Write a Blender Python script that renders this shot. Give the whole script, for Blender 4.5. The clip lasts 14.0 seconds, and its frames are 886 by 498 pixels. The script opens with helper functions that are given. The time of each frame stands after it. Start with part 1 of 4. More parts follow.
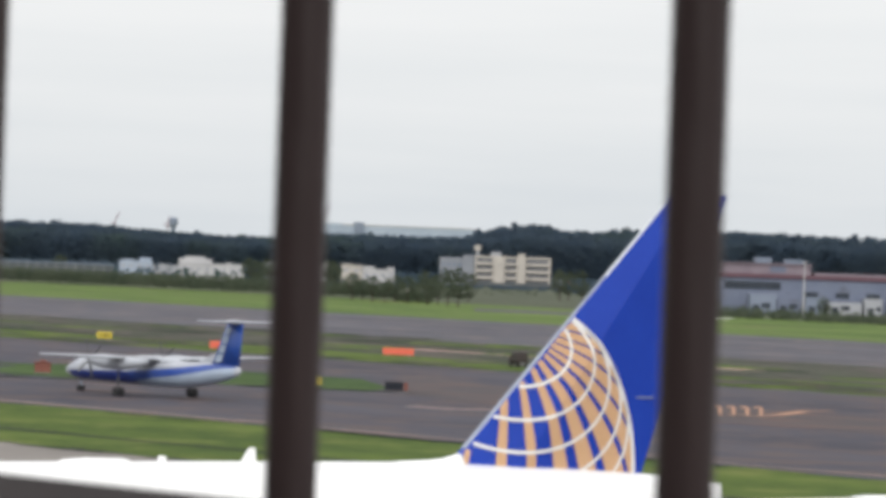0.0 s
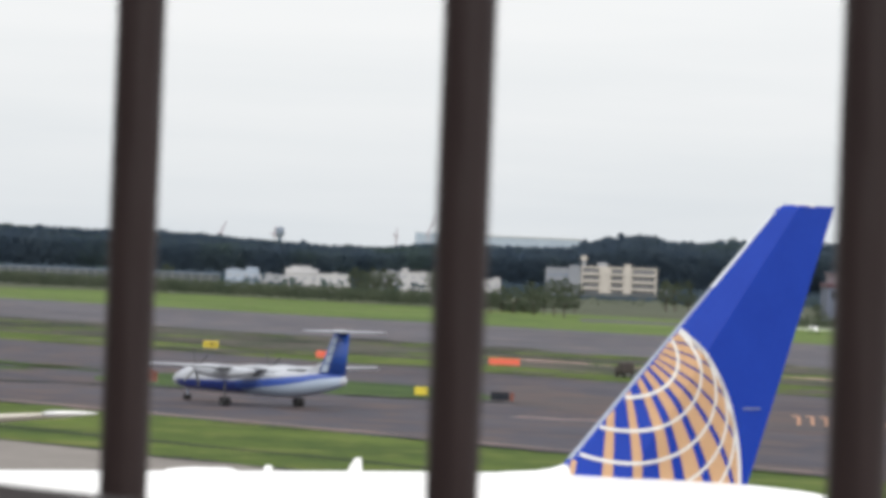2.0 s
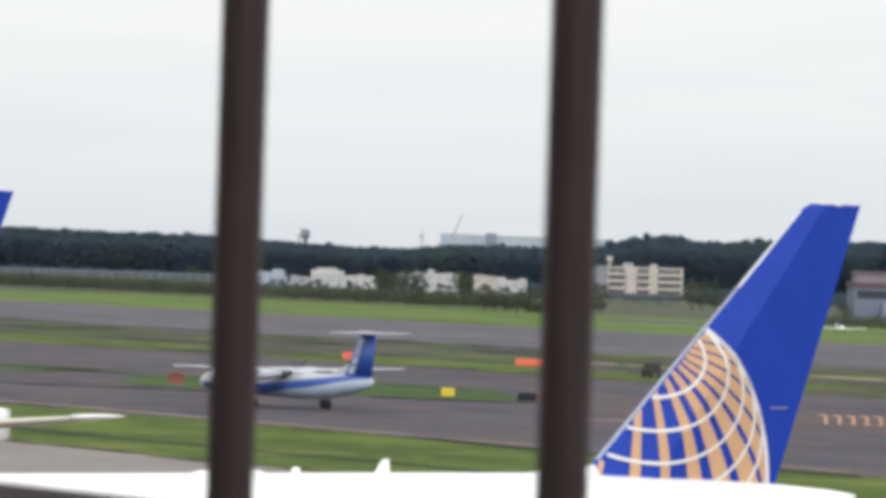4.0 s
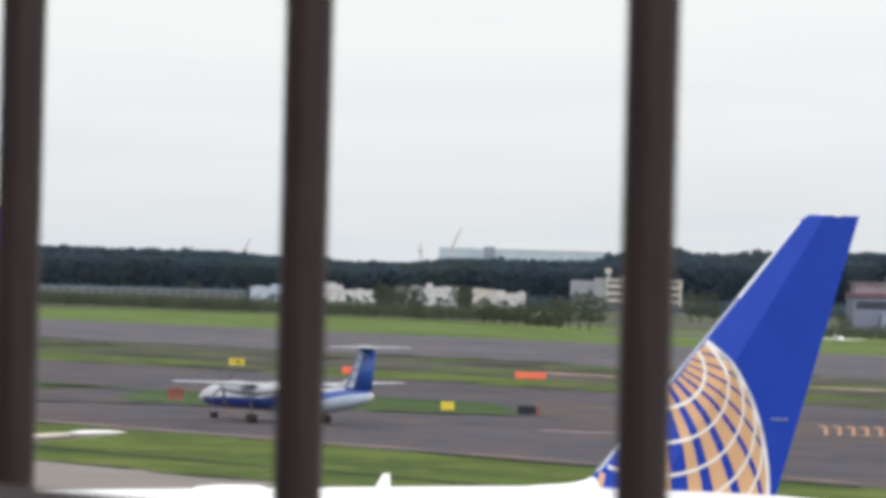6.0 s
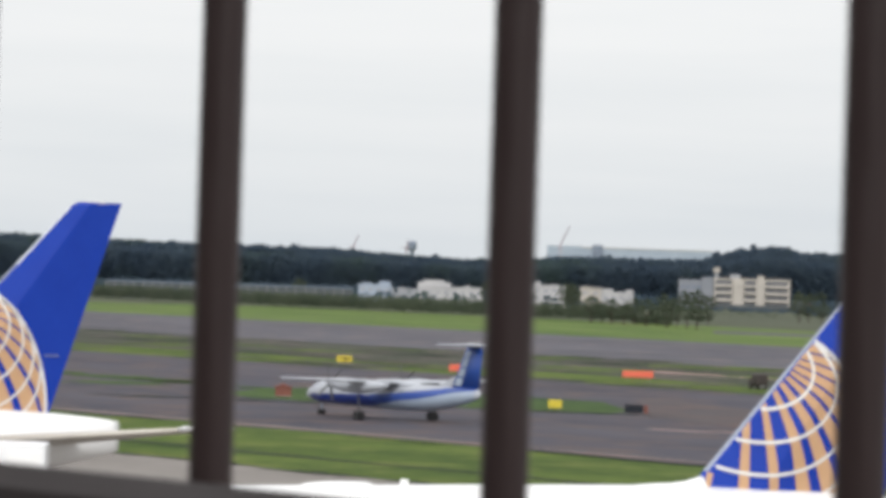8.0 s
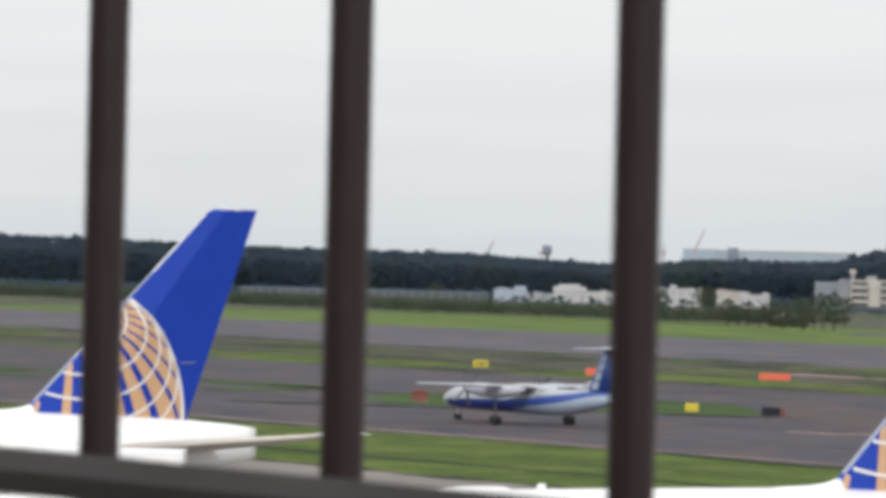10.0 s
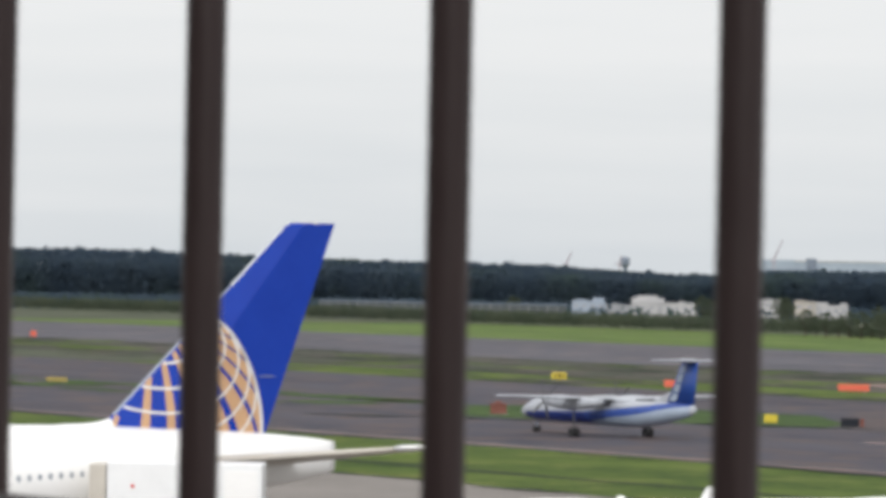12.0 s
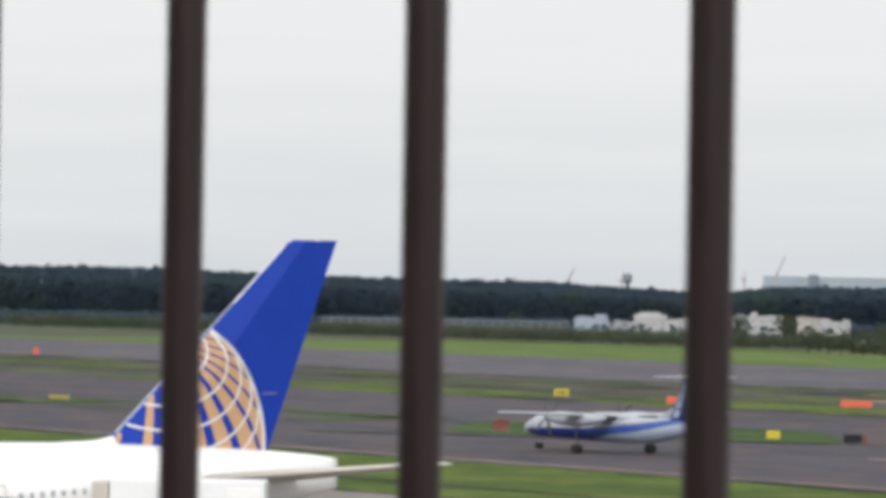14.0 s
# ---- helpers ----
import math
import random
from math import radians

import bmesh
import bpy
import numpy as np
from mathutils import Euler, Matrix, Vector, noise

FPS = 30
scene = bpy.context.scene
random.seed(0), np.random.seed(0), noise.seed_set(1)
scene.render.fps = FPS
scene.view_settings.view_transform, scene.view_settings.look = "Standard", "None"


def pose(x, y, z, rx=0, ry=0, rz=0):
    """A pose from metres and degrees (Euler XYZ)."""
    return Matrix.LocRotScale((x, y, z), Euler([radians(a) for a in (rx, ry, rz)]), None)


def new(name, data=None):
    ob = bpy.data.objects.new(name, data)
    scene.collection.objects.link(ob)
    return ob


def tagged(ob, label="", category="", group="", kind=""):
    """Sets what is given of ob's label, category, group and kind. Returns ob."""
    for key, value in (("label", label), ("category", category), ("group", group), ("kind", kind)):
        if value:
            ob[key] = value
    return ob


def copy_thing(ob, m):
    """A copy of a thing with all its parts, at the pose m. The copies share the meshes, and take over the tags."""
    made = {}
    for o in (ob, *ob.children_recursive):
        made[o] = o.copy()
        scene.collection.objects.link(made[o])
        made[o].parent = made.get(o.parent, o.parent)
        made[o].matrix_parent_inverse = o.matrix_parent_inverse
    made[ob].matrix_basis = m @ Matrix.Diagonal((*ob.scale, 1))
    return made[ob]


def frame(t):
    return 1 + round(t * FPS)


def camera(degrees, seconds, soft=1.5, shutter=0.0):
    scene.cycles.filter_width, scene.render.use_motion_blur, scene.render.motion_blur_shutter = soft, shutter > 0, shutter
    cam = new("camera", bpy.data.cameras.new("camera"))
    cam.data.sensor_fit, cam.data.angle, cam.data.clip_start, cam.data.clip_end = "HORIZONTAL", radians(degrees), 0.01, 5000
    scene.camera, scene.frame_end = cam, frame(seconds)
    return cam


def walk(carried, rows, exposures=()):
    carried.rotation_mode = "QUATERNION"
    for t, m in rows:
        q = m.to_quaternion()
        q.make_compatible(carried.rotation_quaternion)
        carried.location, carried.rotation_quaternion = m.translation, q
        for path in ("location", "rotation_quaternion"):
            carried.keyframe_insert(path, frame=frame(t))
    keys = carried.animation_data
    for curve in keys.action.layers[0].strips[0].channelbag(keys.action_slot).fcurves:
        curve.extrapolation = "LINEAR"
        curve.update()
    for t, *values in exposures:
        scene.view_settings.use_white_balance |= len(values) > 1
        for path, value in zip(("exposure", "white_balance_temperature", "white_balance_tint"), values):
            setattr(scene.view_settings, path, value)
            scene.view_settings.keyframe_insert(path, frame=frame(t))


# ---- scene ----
EYE = 16.1
# seconds, sideways, forward, up from the stand point, yaw, pitch, roll
PATH = [
    (0.0, 0.0498, -0.0037, -0.0001, -1.5489, 0.0510, -2.087),
    (0.5, 0.0448, 0.0075, -0.0050, -1.1286, 0.0308, -2.305),
    (1.0, 0.0458, 0.0069, 0.0025, -0.7105, 0.0191, -2.266),
    (1.5, 0.0449, 0.0083, 0.0037, -0.4163, 0.1131, -1.994),
    (2.0, 0.0357, 0.0044, 0.0044, -0.2249, 0.1273, -2.237),
    (2.5, 0.0310, 0.0027, 0.0069, -0.0661, 0.1608, -2.362),
    (3.0, 0.0211, -0.0152, 0.0046, 0.0095, 0.1344, -2.281),
    (5.5, 0.0074, -0.0022, 0.0102, 0.0679, 0.1352, -1.446),
    (6.0, -0.0052, 0.0060, 0.0027, 0.0794, 0.3002, -1.498),
    (6.5, 0.0080, 0.0270, 0.0023, 0.2614, 0.3483, -1.333),
    (7.0, 0.0257, 0.0318, 0.0035, 0.3549, 0.2902, -1.501),
    (7.5, -0.0065, 0.0153, 0.0010, 0.7551, 0.2102, -1.862),
    (8.0, -0.0331, 0.0075, 0.0026, 1.4233, 0.2343, -1.838),
    (8.5, -0.0280, -0.0076, 0.0013, 1.8876, 0.2490, -1.554),
    (11.0, -0.0362, -0.0104, -0.0000, 3.7537, 0.2569, -1.172),
    (11.5, -0.0431, -0.0029, 0.0003, 3.9341, 0.2924, -0.982),
    (12.0, -0.0368, -0.0086, 0.0146, 4.0801, 0.3772, -1.098),
    (12.5, -0.0286, -0.0116, 0.0125, 4.0996, 0.4934, -0.978),
    (13.0, -0.0358, -0.0135, 0.0104, 4.1145, 0.5472, -1.078),
    (13.5, -0.0307, -0.0171, 0.0104, 4.1252, 0.5881, -0.977),
    (14.0, -0.0275, -0.0224, 0.0104, 4.1096, 0.5881, -0.997),
]
cam = camera(11.0, 14.0, soft=4.7)
cam.data.dof.use_dof = True
cam.data.dof.focus_distance = 350.0
cam.data.dof.aperture_fstop = 62.0
walk(cam, [(t, pose(x, y, EYE + z, 90 + p, r, w)) for t, x, y, z, w, p, r in PATH],
     exposures=[(0.0, 0.0), (1.0, 0.0), (2.0, 0.06), (3.0, 0.08), (7.0, 0.06), (8.5, 0.0), (11.0, -0.06), (14.0, -0.06)])

# ---- sky and sun: high thin overcast ----
SUN_ELEV, SUN_AZ = 42.0, 188.0          # azimuth clockwise from +y (ahead)
world = bpy.data.worlds.new("sky")
scene.world = world
world.use_nodes = True
wn, wl = world.node_tree.nodes, world.node_tree.links
wn.clear()
sky = wn.new("ShaderNodeTexSky")
sky.sky_type = 'NISHITA'
sky.sun_disc = False
sky.sun_elevation = radians(SUN_ELEV)
sky.sun_rotation = radians(SUN_AZ)
sky.dust_density = 3.0
bg_sky = wn.new("ShaderNodeBackground")
bg_sky.inputs[1].default_value = 0.09
wl.new(sky.outputs[0], bg_sky.inputs[0])
tc = wn.new("ShaderNodeTexCoord")
mp = wn.new("ShaderNodeMapping")
mp.inputs[3].default_value = (5.0, 5.0, 55.0)
wl.new(tc.outputs["Generated"], mp.inputs[0])
nz = wn.new("ShaderNodeTexNoise")
nz.inputs["Scale"].default_value = 1.6
nz.inputs["Detail"].default_value = 4.0
wl.new(mp.outputs[0], nz.inputs[0])
sep = wn.new("ShaderNodeSeparateXYZ")
wl.new(tc.outputs["Generated"], sep.inputs[0])
wob = wn.new("ShaderNodeMath")
wob.operation = 'MULTIPLY_ADD'
wob.inputs[1].default_value = 0.055
wl.new(nz.outputs["Fac"], wob.inputs[0])
wl.new(sep.outputs["Z"], wob.inputs[2])
ramp = wn.new("ShaderNodeValToRGB")
ce = ramp.color_ramp.elements
ce[0].position, ce[0].color = 0.022, (0.755, 0.80, 0.84, 1)
ce[1].position, ce[1].color = 0.085, (0.955, 0.965, 0.975, 1)
mid = ce.new(0.05)
mid.color = (0.86, 0.888, 0.91, 1)
up = ce.new(0.5)
up.color = (1.02, 1.02, 1.02, 1)
wl.new(wob.outputs[0], ramp.inputs[0])
bg_cloud = wn.new("ShaderNodeBackground")
bg_cloud.inputs[1].default_value = 1.0
wl.new(ramp.outputs[0], bg_cloud.inputs[0])
mix = wn.new("ShaderNodeMixShader")
mix.inputs[0].default_value = 0.88
wl.new(bg_sky.outputs[0], mix.inputs[1])
wl.new(bg_cloud.outputs[0], mix.inputs[2])
wout = wn.new("ShaderNodeOutputWorld")
wl.new(mix.outputs[0], wout.inputs[0])

sun_data = bpy.data.lights.new("sun", 'SUN')
sun_data.energy = 2.7
sun_data.angle = radians(40)
sun_data.color = (1.0, 0.985, 0.965)
sun = new("sun", sun_data)
sa, se = radians(SUN_AZ), radians(SUN_ELEV)
sun_dir = Vector((math.sin(sa) * math.cos(se), math.cos(sa) * math.cos(se), math.sin(se)))
sun.matrix_world = Matrix.Translation(sun_dir * 100) @ (-sun_dir).to_track_quat("-Z", "Y").to_matrix().to_4x4()


# ---- materials ----
def mat(name, c1, c2=None, rough=0.6, metal=0.0, scale=1.0, fine=None, bump=0.0, spec=0.5, coat=0.0, stretch=None, lo=0.35, hi=0.65, per_object=0.0, angle=0.0, thin=0.0, c3=None, spots=0.05, amount=0.55):
    """Two-scale noise between two colours, with fine relief."""
    m = bpy.data.materials.new(name)
    m.use_nodes = True
    n, l = m.node_tree.nodes, m.node_tree.links
    b = n["Principled BSDF"]
    b.inputs["Roughness"].default_value = rough
    b.inputs["Metallic"].default_value = metal
    b.inputs["Specular IOR Level"].default_value = spec
    b.inputs["Coat Weight"].default_value = coat
    c2 = c2 or tuple(min(1, v * 1.15) for v in c1)
    co = n.new("ShaderNodeTexCoord")
    src = co.outputs["Object"]
    if stretch:
        mm = n.new("ShaderNodeMapping")
        mm.vector_type = 'TEXTURE' if angle else 'POINT'
        mm.inputs[3].default_value = stretch
        mm.inputs[2].default_value = (0, 0, angle)
        l.new(src, mm.inputs[0])
        src = mm.outputs[0]
    n1 = n.new("ShaderNodeTexNoise")
    n1.inputs["Scale"].default_value = scale
    n1.inputs["Detail"].default_value = 5
    l.new(src, n1.inputs[0])
    n2 = n.new("ShaderNodeTexNoise")
    n2.inputs["Scale"].default_value = fine or scale * 9
    n2.inputs["Detail"].default_value = 3
    l.new(src, n2.inputs[0])
    ad = n.new("ShaderNodeMath")
    ad.operation = 'MULTIPLY_ADD'
    ad.inputs[1].default_value = 0.35
    l.new(n2.outputs["Fac"], ad.inputs[0])
    sc = n.new("ShaderNodeMath")
    sc.operation = 'MULTIPLY'
    sc.inputs[1].default_value = 0.65
    l.new(n1.outputs["Fac"], sc.inputs[0])
    l.new(sc.outputs[0], ad.inputs[2])
    rp = n.new("ShaderNodeValToRGB")
    rp.color_ramp.elements[0].position, rp.color_ramp.elements[0].color = lo, (*c1, 1)
    rp.color_ramp.elements[1].position, rp.color_ramp.elements[1].color = hi, (*c2, 1)
    l.new(ad.outputs[0], rp.inputs[0])
    out = rp.outputs[0]
    if c3:        # stained or worn patches of a third colour
        n3 = n.new("ShaderNodeTexNoise")
        n3.inputs["Scale"].default_value = spots
        n3.inputs["Detail"].default_value = 6
        n3.inputs["Roughness"].default_value = 0.62
        l.new(co.outputs["Object"], n3.inputs[0])
        r3 = n.new("ShaderNodeMapRange")
        r3.inputs[1].default_value, r3.inputs[2].default_value = amount, amount + 0.12
        l.new(n3.outputs["Fac"], r3.inputs[0])
        mc = n.new("ShaderNodeMix")
        mc.data_type = 'RGBA'
        l.new(r3.outputs[0], mc.inputs[0])
        l.new(out, mc.inputs[6])
        mc.inputs[7].default_value = (*c3, 1)
        out = mc.outputs[2]
    if per_object:
        oi = n.new("ShaderNodeObjectInfo")
        hs = n.new("ShaderNodeHueSaturation")
        mr = n.new("ShaderNodeMapRange")
        mr.inputs[3].default_value, mr.inputs[4].default_value = 1 - per_object, 1 + per_object
        l.new(oi.outputs["Random"], mr.inputs[0])
        l.new(mr.outputs[0], hs.inputs["Value"])
        l.new(out, hs.inputs["Color"])
        out = hs.outputs[0]
    l.new(out, b.inputs["Base Color"])
    if thin:      # leaves let some light through
        tr = n.new("ShaderNodeBsdfTranslucent")
        l.new(out, tr.inputs[0])
        mx = n.new("ShaderNodeMixShader")
        mx.inputs[0].default_value = thin
        l.new(b.outputs[0], mx.inputs[1])
        l.new(tr.outputs[0], mx.inputs[2])
        l.new(mx.outputs[0], n["Material Output"].inputs[0])
    if bump:
        bp = n.new("ShaderNodeBump")
        bp.inputs["Strength"].default_value = bump
        bp.inputs["Distance"].default_value = 0.02
        l.new(n2.outputs["Fac"], bp.inputs["Height"])
        l.new(bp.outputs[0], b.inputs["Normal"])
    return m


AX = radians(-53)     # the runway's direction in the plan
M = dict(
    grass=mat("grass", (0.034, 0.062, 0.013), (0.092, 0.129, 0.026), rough=0.95, scale=0.06, fine=0.6, spec=0.1, stretch=(1.6, 1, 1), lo=0.38, hi=0.62, angle=AX, c3=(0.120, 0.140, 0.038), spots=0.10, amount=0.52),
    scrub=mat("dry_grass", (0.026, 0.038, 0.024), (0.090, 0.090, 0.070), rough=0.95, scale=0.06, fine=0.5, spec=0.1, stretch=(2.0, 1, 1), lo=0.4, hi=0.6, angle=AX, c3=(0.104, 0.080, 0.080), spots=0.085, amount=0.50),
    # rough grass colour, greyed to stand for haze
    roughgrass=mat("rough_unmown_hazed_grass", (0.056, 0.066, 0.046), (0.094, 0.102, 0.072), rough=0.95, scale=0.03, fine=0.3, spec=0.1, lo=0.38, hi=0.62, c3=(0.105, 0.115, 0.075), spots=0.02, amount=0.55),
    lush=mat("lush_green_grass", (0.028, 0.056, 0.018), (0.066, 0.104, 0.032), rough=0.95, scale=0.08, fine=0.6, spec=0.1, lo=0.38, hi=0.62, angle=AX, stretch=(1.5, 1, 1), c3=(0.07, 0.062, 0.04), spots=0.05, amount=0.60),
    darkgrass=mat("dark_green_grass", (0.016, 0.024, 0.016), (0.040, 0.048, 0.034), rough=0.95, scale=0.1, fine=0.7, spec=0.1),
    asphalt=mat("asphalt", (0.038, 0.037, 0.051), (0.072, 0.069, 0.087), rough=0.9, scale=0.045, fine=0.45, spec=0.2, stretch=(3.0, 1, 1), lo=0.36, hi=0.66, angle=AX, c3=(0.090, 0.067, 0.066), spots=0.11, amount=0.48),
    # lighter than the near grass: distance haze is put into the colour
    meadow=mat("hazed_meadow_grass", (0.054, 0.096, 0.026), (0.130, 0.178, 0.048), rough=0.95, scale=0.04, fine=0.4, spec=0.1, stretch=(2.2, 1, 1), angle=AX, lo=0.37, hi=0.63, c3=(0.130, 0.118, 0.060), spots=0.03, amount=0.56),
    # taxiway asphalt made paler, with haze over the distance painted in
    runway=mat("worn_hazed_asphalt", (0.054, 0.054, 0.068), (0.106, 0.102, 0.120), rough=0.9, scale=0.04, fine=0.4, spec=0.2, stretch=(2.5, 1, 1), angle=AX, lo=0.36, hi=0.66, c3=(0.138, 0.112, 0.112), spots=0.08, amount=0.52),
    concrete=mat("apron_concrete", (0.17, 0.155, 0.142), (0.23, 0.21, 0.195), rough=0.85, scale=0.05, fine=0.6, spec=0.2),
    earth=mat("bare_earth", (0.030, 0.026, 0.033), (0.058, 0.045, 0.048), rough=0.95, scale=0.07, fine=0.5, c3=(0.084, 0.046, 0.040), spots=0.09, amount=0.48),
    line=mat("worn_line_paint", (0.30, 0.145, 0.075), (0.42, 0.22, 0.13), rough=0.7, scale=0.3),
    pink_line=mat("faded_pink_line_paint", (0.28, 0.17, 0.145), (0.44, 0.29, 0.25), rough=0.7, scale=0.3),
    pale_line=mat("pale_line_paint", (0.12, 0.085, 0.078), (0.22, 0.15, 0.13), rough=0.7, scale=0.3),
    white=mat("white_aircraft_paint", (0.80, 0.80, 0.79), (0.84, 0.84, 0.84), rough=0.28, scale=0.4, coat=0.3),
    grey=mat("grey_aircraft_paint", (0.46, 0.43, 0.38), (0.54, 0.505, 0.45), rough=0.4, scale=0.5),
    blue=mat("royal_blue_paint", (0.0045, 0.036, 0.335), (0.0065, 0.043, 0.370), rough=0.26, scale=0.5, coat=0.08, spec=0.35),
    gold=mat("gold_paint", (0.52, 0.315, 0.170), (0.57, 0.35, 0.20), rough=0.4, scale=0.8),
    lattice=mat("white_line_paint", (0.70, 0.69, 0.67), (0.76, 0.75, 0.73), rough=0.35, scale=0.8),
    alu=mat("bare_aluminium", (0.22, 0.25, 0.33), (0.29, 0.32, 0.40), rough=0.5, metal=0.3, scale=0.7),
    bright_alu=mat("pale_aluminium", (0.46, 0.49, 0.54), (0.54, 0.57, 0.62), rough=0.4, metal=0.2, scale=0.7),
    # white darkened to grey: shade on the turboprop's near side is in the colour
    tpwhite=mat("shaded_white_paint", (0.36, 0.38, 0.42), (0.43, 0.45, 0.49), rough=0.4, scale=0.5),
    belly=mat("pale_blue_grey_paint", (0.33, 0.40, 0.50), (0.38, 0.45, 0.55), rough=0.35, scale=0.6),
    navy=mat("navy_blue_paint", (0.010, 0.028, 0.17), (0.014, 0.035, 0.2), rough=0.3, scale=0.6),
    finblue=mat("deep_blue_fin_paint", (0.015, 0.056, 0.265), (0.020, 0.068, 0.30), rough=0.35, scale=0.6),
    gear=mat("dark_gear_grey", (0.07, 0.07, 0.075), (0.11, 0.11, 0.115), rough=0.6, metal=0.2, scale=2),
    midblue=mat("mid_blue_paint", (0.022, 0.062, 0.28), (0.03, 0.075, 0.32), rough=0.3, scale=0.6),
    glass=mat("dark_cabin_glass", (0.015, 0.018, 0.022), (0.03, 0.035, 0.04), rough=0.08, scale=0.6, spec=0.8),
    rubber=mat("black_rubber", (0.012, 0.012, 0.013), (0.025, 0.025, 0.026), rough=0.85, scale=4),
    steel=mat("dull_steel", (0.25, 0.25, 0.26), (0.34, 0.34, 0.35), rough=0.45, metal=0.8, scale=2),
    bronze=mat("dark_bronze_enamel", (0.032, 0.0202, 0.0197), (0.050, 0.0322, 0.0310), spec=0.22, rough=0.5, scale=6, fine=90, bump=0.12, stretch=(1, 1, 0.15)),
    railmat=mat("dark_bronze_rail_enamel", (0.040, 0.0325, 0.0330), (0.058, 0.048, 0.0485), spec=0.3, rough=0.5, scale=3, fine=30),
    yellow=mat("sign_yellow", (0.50, 0.39, 0.025), (0.57, 0.45, 0.04), rough=0.5, scale=1.5),
    oldyellow=mat("faded_sign_yellow", (0.26, 0.20, 0.055), (0.34, 0.26, 0.08), rough=0.7, scale=1.5),
    orange=mat("sign_orange_red", (0.60, 0.095, 0.055), (0.67, 0.135, 0.08), rough=0.5, scale=1.5),
    rust=mat("faded_red_oxide", (0.13, 0.040, 0.028), (0.20, 0.068, 0.048), rough=0.7, scale=1.5),
    black=mat("sign_black", (0.012, 0.014, 0.02), (0.022, 0.025, 0.032), spec=0.15, rough=0.6, scale=1.5),
    cream=mat("cream_render", (0.37, 0.345, 0.31), (0.44, 0.41, 0.37), rough=0.85, scale=0.15, fine=1.0, c3=(0.30, 0.285, 0.26), spots=0.3),
    pale=mat("pale_wall_render", (0.35, 0.35, 0.36), (0.44, 0.438, 0.44), rough=0.85, scale=0.1, fine=1.0, c3=(0.315, 0.315, 0.325), spots=0.25),
    greywall=mat("grey_wall_render", (0.25, 0.26, 0.28), (0.33, 0.34, 0.36), rough=0.85, scale=0.1, fine=1.0),
    sidewall=mat("dim_grey_render", (0.175, 0.188, 0.215), (0.235, 0.25, 0.275), rough=0.85, scale=0.1, fine=1.0),
    bluegrey=mat("blue_grey_cladding", (0.12, 0.15, 0.20), (0.18, 0.21, 0.27), rough=0.7, scale=0.1, fine=1.0),
    maroon=mat("maroon_roof_band", (0.075, 0.034, 0.048), (0.11, 0.052, 0.068), rough=0.7, scale=0.2),
    darkwall=mat("dark_barrier_panel", (0.06, 0.07, 0.075), (0.09, 0.10, 0.105), rough=0.85, scale=0.2),
    cabin=mat("pale_cabin_window", (0.30, 0.33, 0.37), (0.36, 0.39, 0.43), rough=0.15, scale=0.6),
    window=mat("window_glass", (0.022, 0.028, 0.040), (0.04, 0.048, 0.06), rough=0.2, scale=0.4, spec=0.35),
    # foliage colour pushed blue and paler to stand for distance haze
    leaf=mat("haze_tinted_foliage", (0.072, 0.106, 0.152), (0.100, 0.135, 0.168), thin=0.65, rough=0.9, scale=0.05, fine=0.4, spec=0.1, lo=0.38, hi=0.62, c3=(0.092, 0.132, 0.124), spots=0.016, amount=0.52),
    leaf2=mat("mid_foliage", (0.080, 0.104, 0.074), (0.140, 0.160, 0.112), thin=0.6, rough=0.9, scale=0.09, fine=0.6, spec=0.1, lo=0.38, hi=0.62),
    curtain=mat("curtained_window_glass", (0.080, 0.084, 0.096), (0.130, 0.135, 0.148), rough=0.2, scale=0.5),
    dimwall=mat("dim_cladding", (0.100, 0.118, 0.172), (0.140, 0.160, 0.215), rough=0.8, scale=0.1, fine=1.0, c3=(0.080, 0.088, 0.115), spots=0.2),
    roofpink=mat("faded_pink_grey_roof", (0.150, 0.122, 0.145), (0.210, 0.175, 0.200), rough=0.8, scale=0.15, fine=1.0),
    bark=mat("bark", (0.05, 0.04, 0.03), (0.09, 0.07, 0.055), rough=0.95, scale=1.5),
    # crane colour paled to carry the haze at four kilometres
    crane=mat("hazed_crane_paint", (0.30, 0.27, 0.31), (0.37, 0.33, 0.37), rough=0.6, scale=0.5),
    shed=mat("warehouse_cladding", (0.27, 0.32, 0.39), (0.33, 0.38, 0.45), rough=0.7, scale=0.05, fine=0.4),
    khaki=mat("khaki_brown_paint", (0.026, 0.020, 0.019), (0.048, 0.036, 0.033), rough=0.7, scale=1.2),
    deckmat=mat("deck_paving", (0.22, 0.20, 0.19), (0.30, 0.28, 0.26), rough=0.85, scale=1.5),
    truck=mat("truck_white", (0.72, 0.73, 0.74), (0.78, 0.79, 0.80), rough=0.4, scale=0.8),
    green=mat("green_decal", (0.05, 0.30, 0.12), (0.07, 0.36, 0.15), rough=0.5, scale=0.8),
    red=mat("red_lens", (0.55, 0.03, 0.03), (0.65, 0.05, 0.05), rough=0.3, scale=0.8),
)


# ---- mesh helpers ----
def mesh_from(bm, name, material, smooth=False):
    me = bpy.data.meshes.new(name)
    bmesh.ops.recalc_face_normals(bm, faces=bm.faces)
    bm.to_mesh(me)
    bm.free()
    me.materials.append(material)
    if smooth:
        me.shade_smooth()
    return me


def part(name, bm, material, parent=None, label="", smooth=False, m=None):
    ob = new(name, mesh_from(bm, name, material, smooth))
    if m is not None:
        ob.matrix_basis = m
    if parent is not None:
        ob.parent = parent
    if label:
        tagged(ob, label)
    return ob


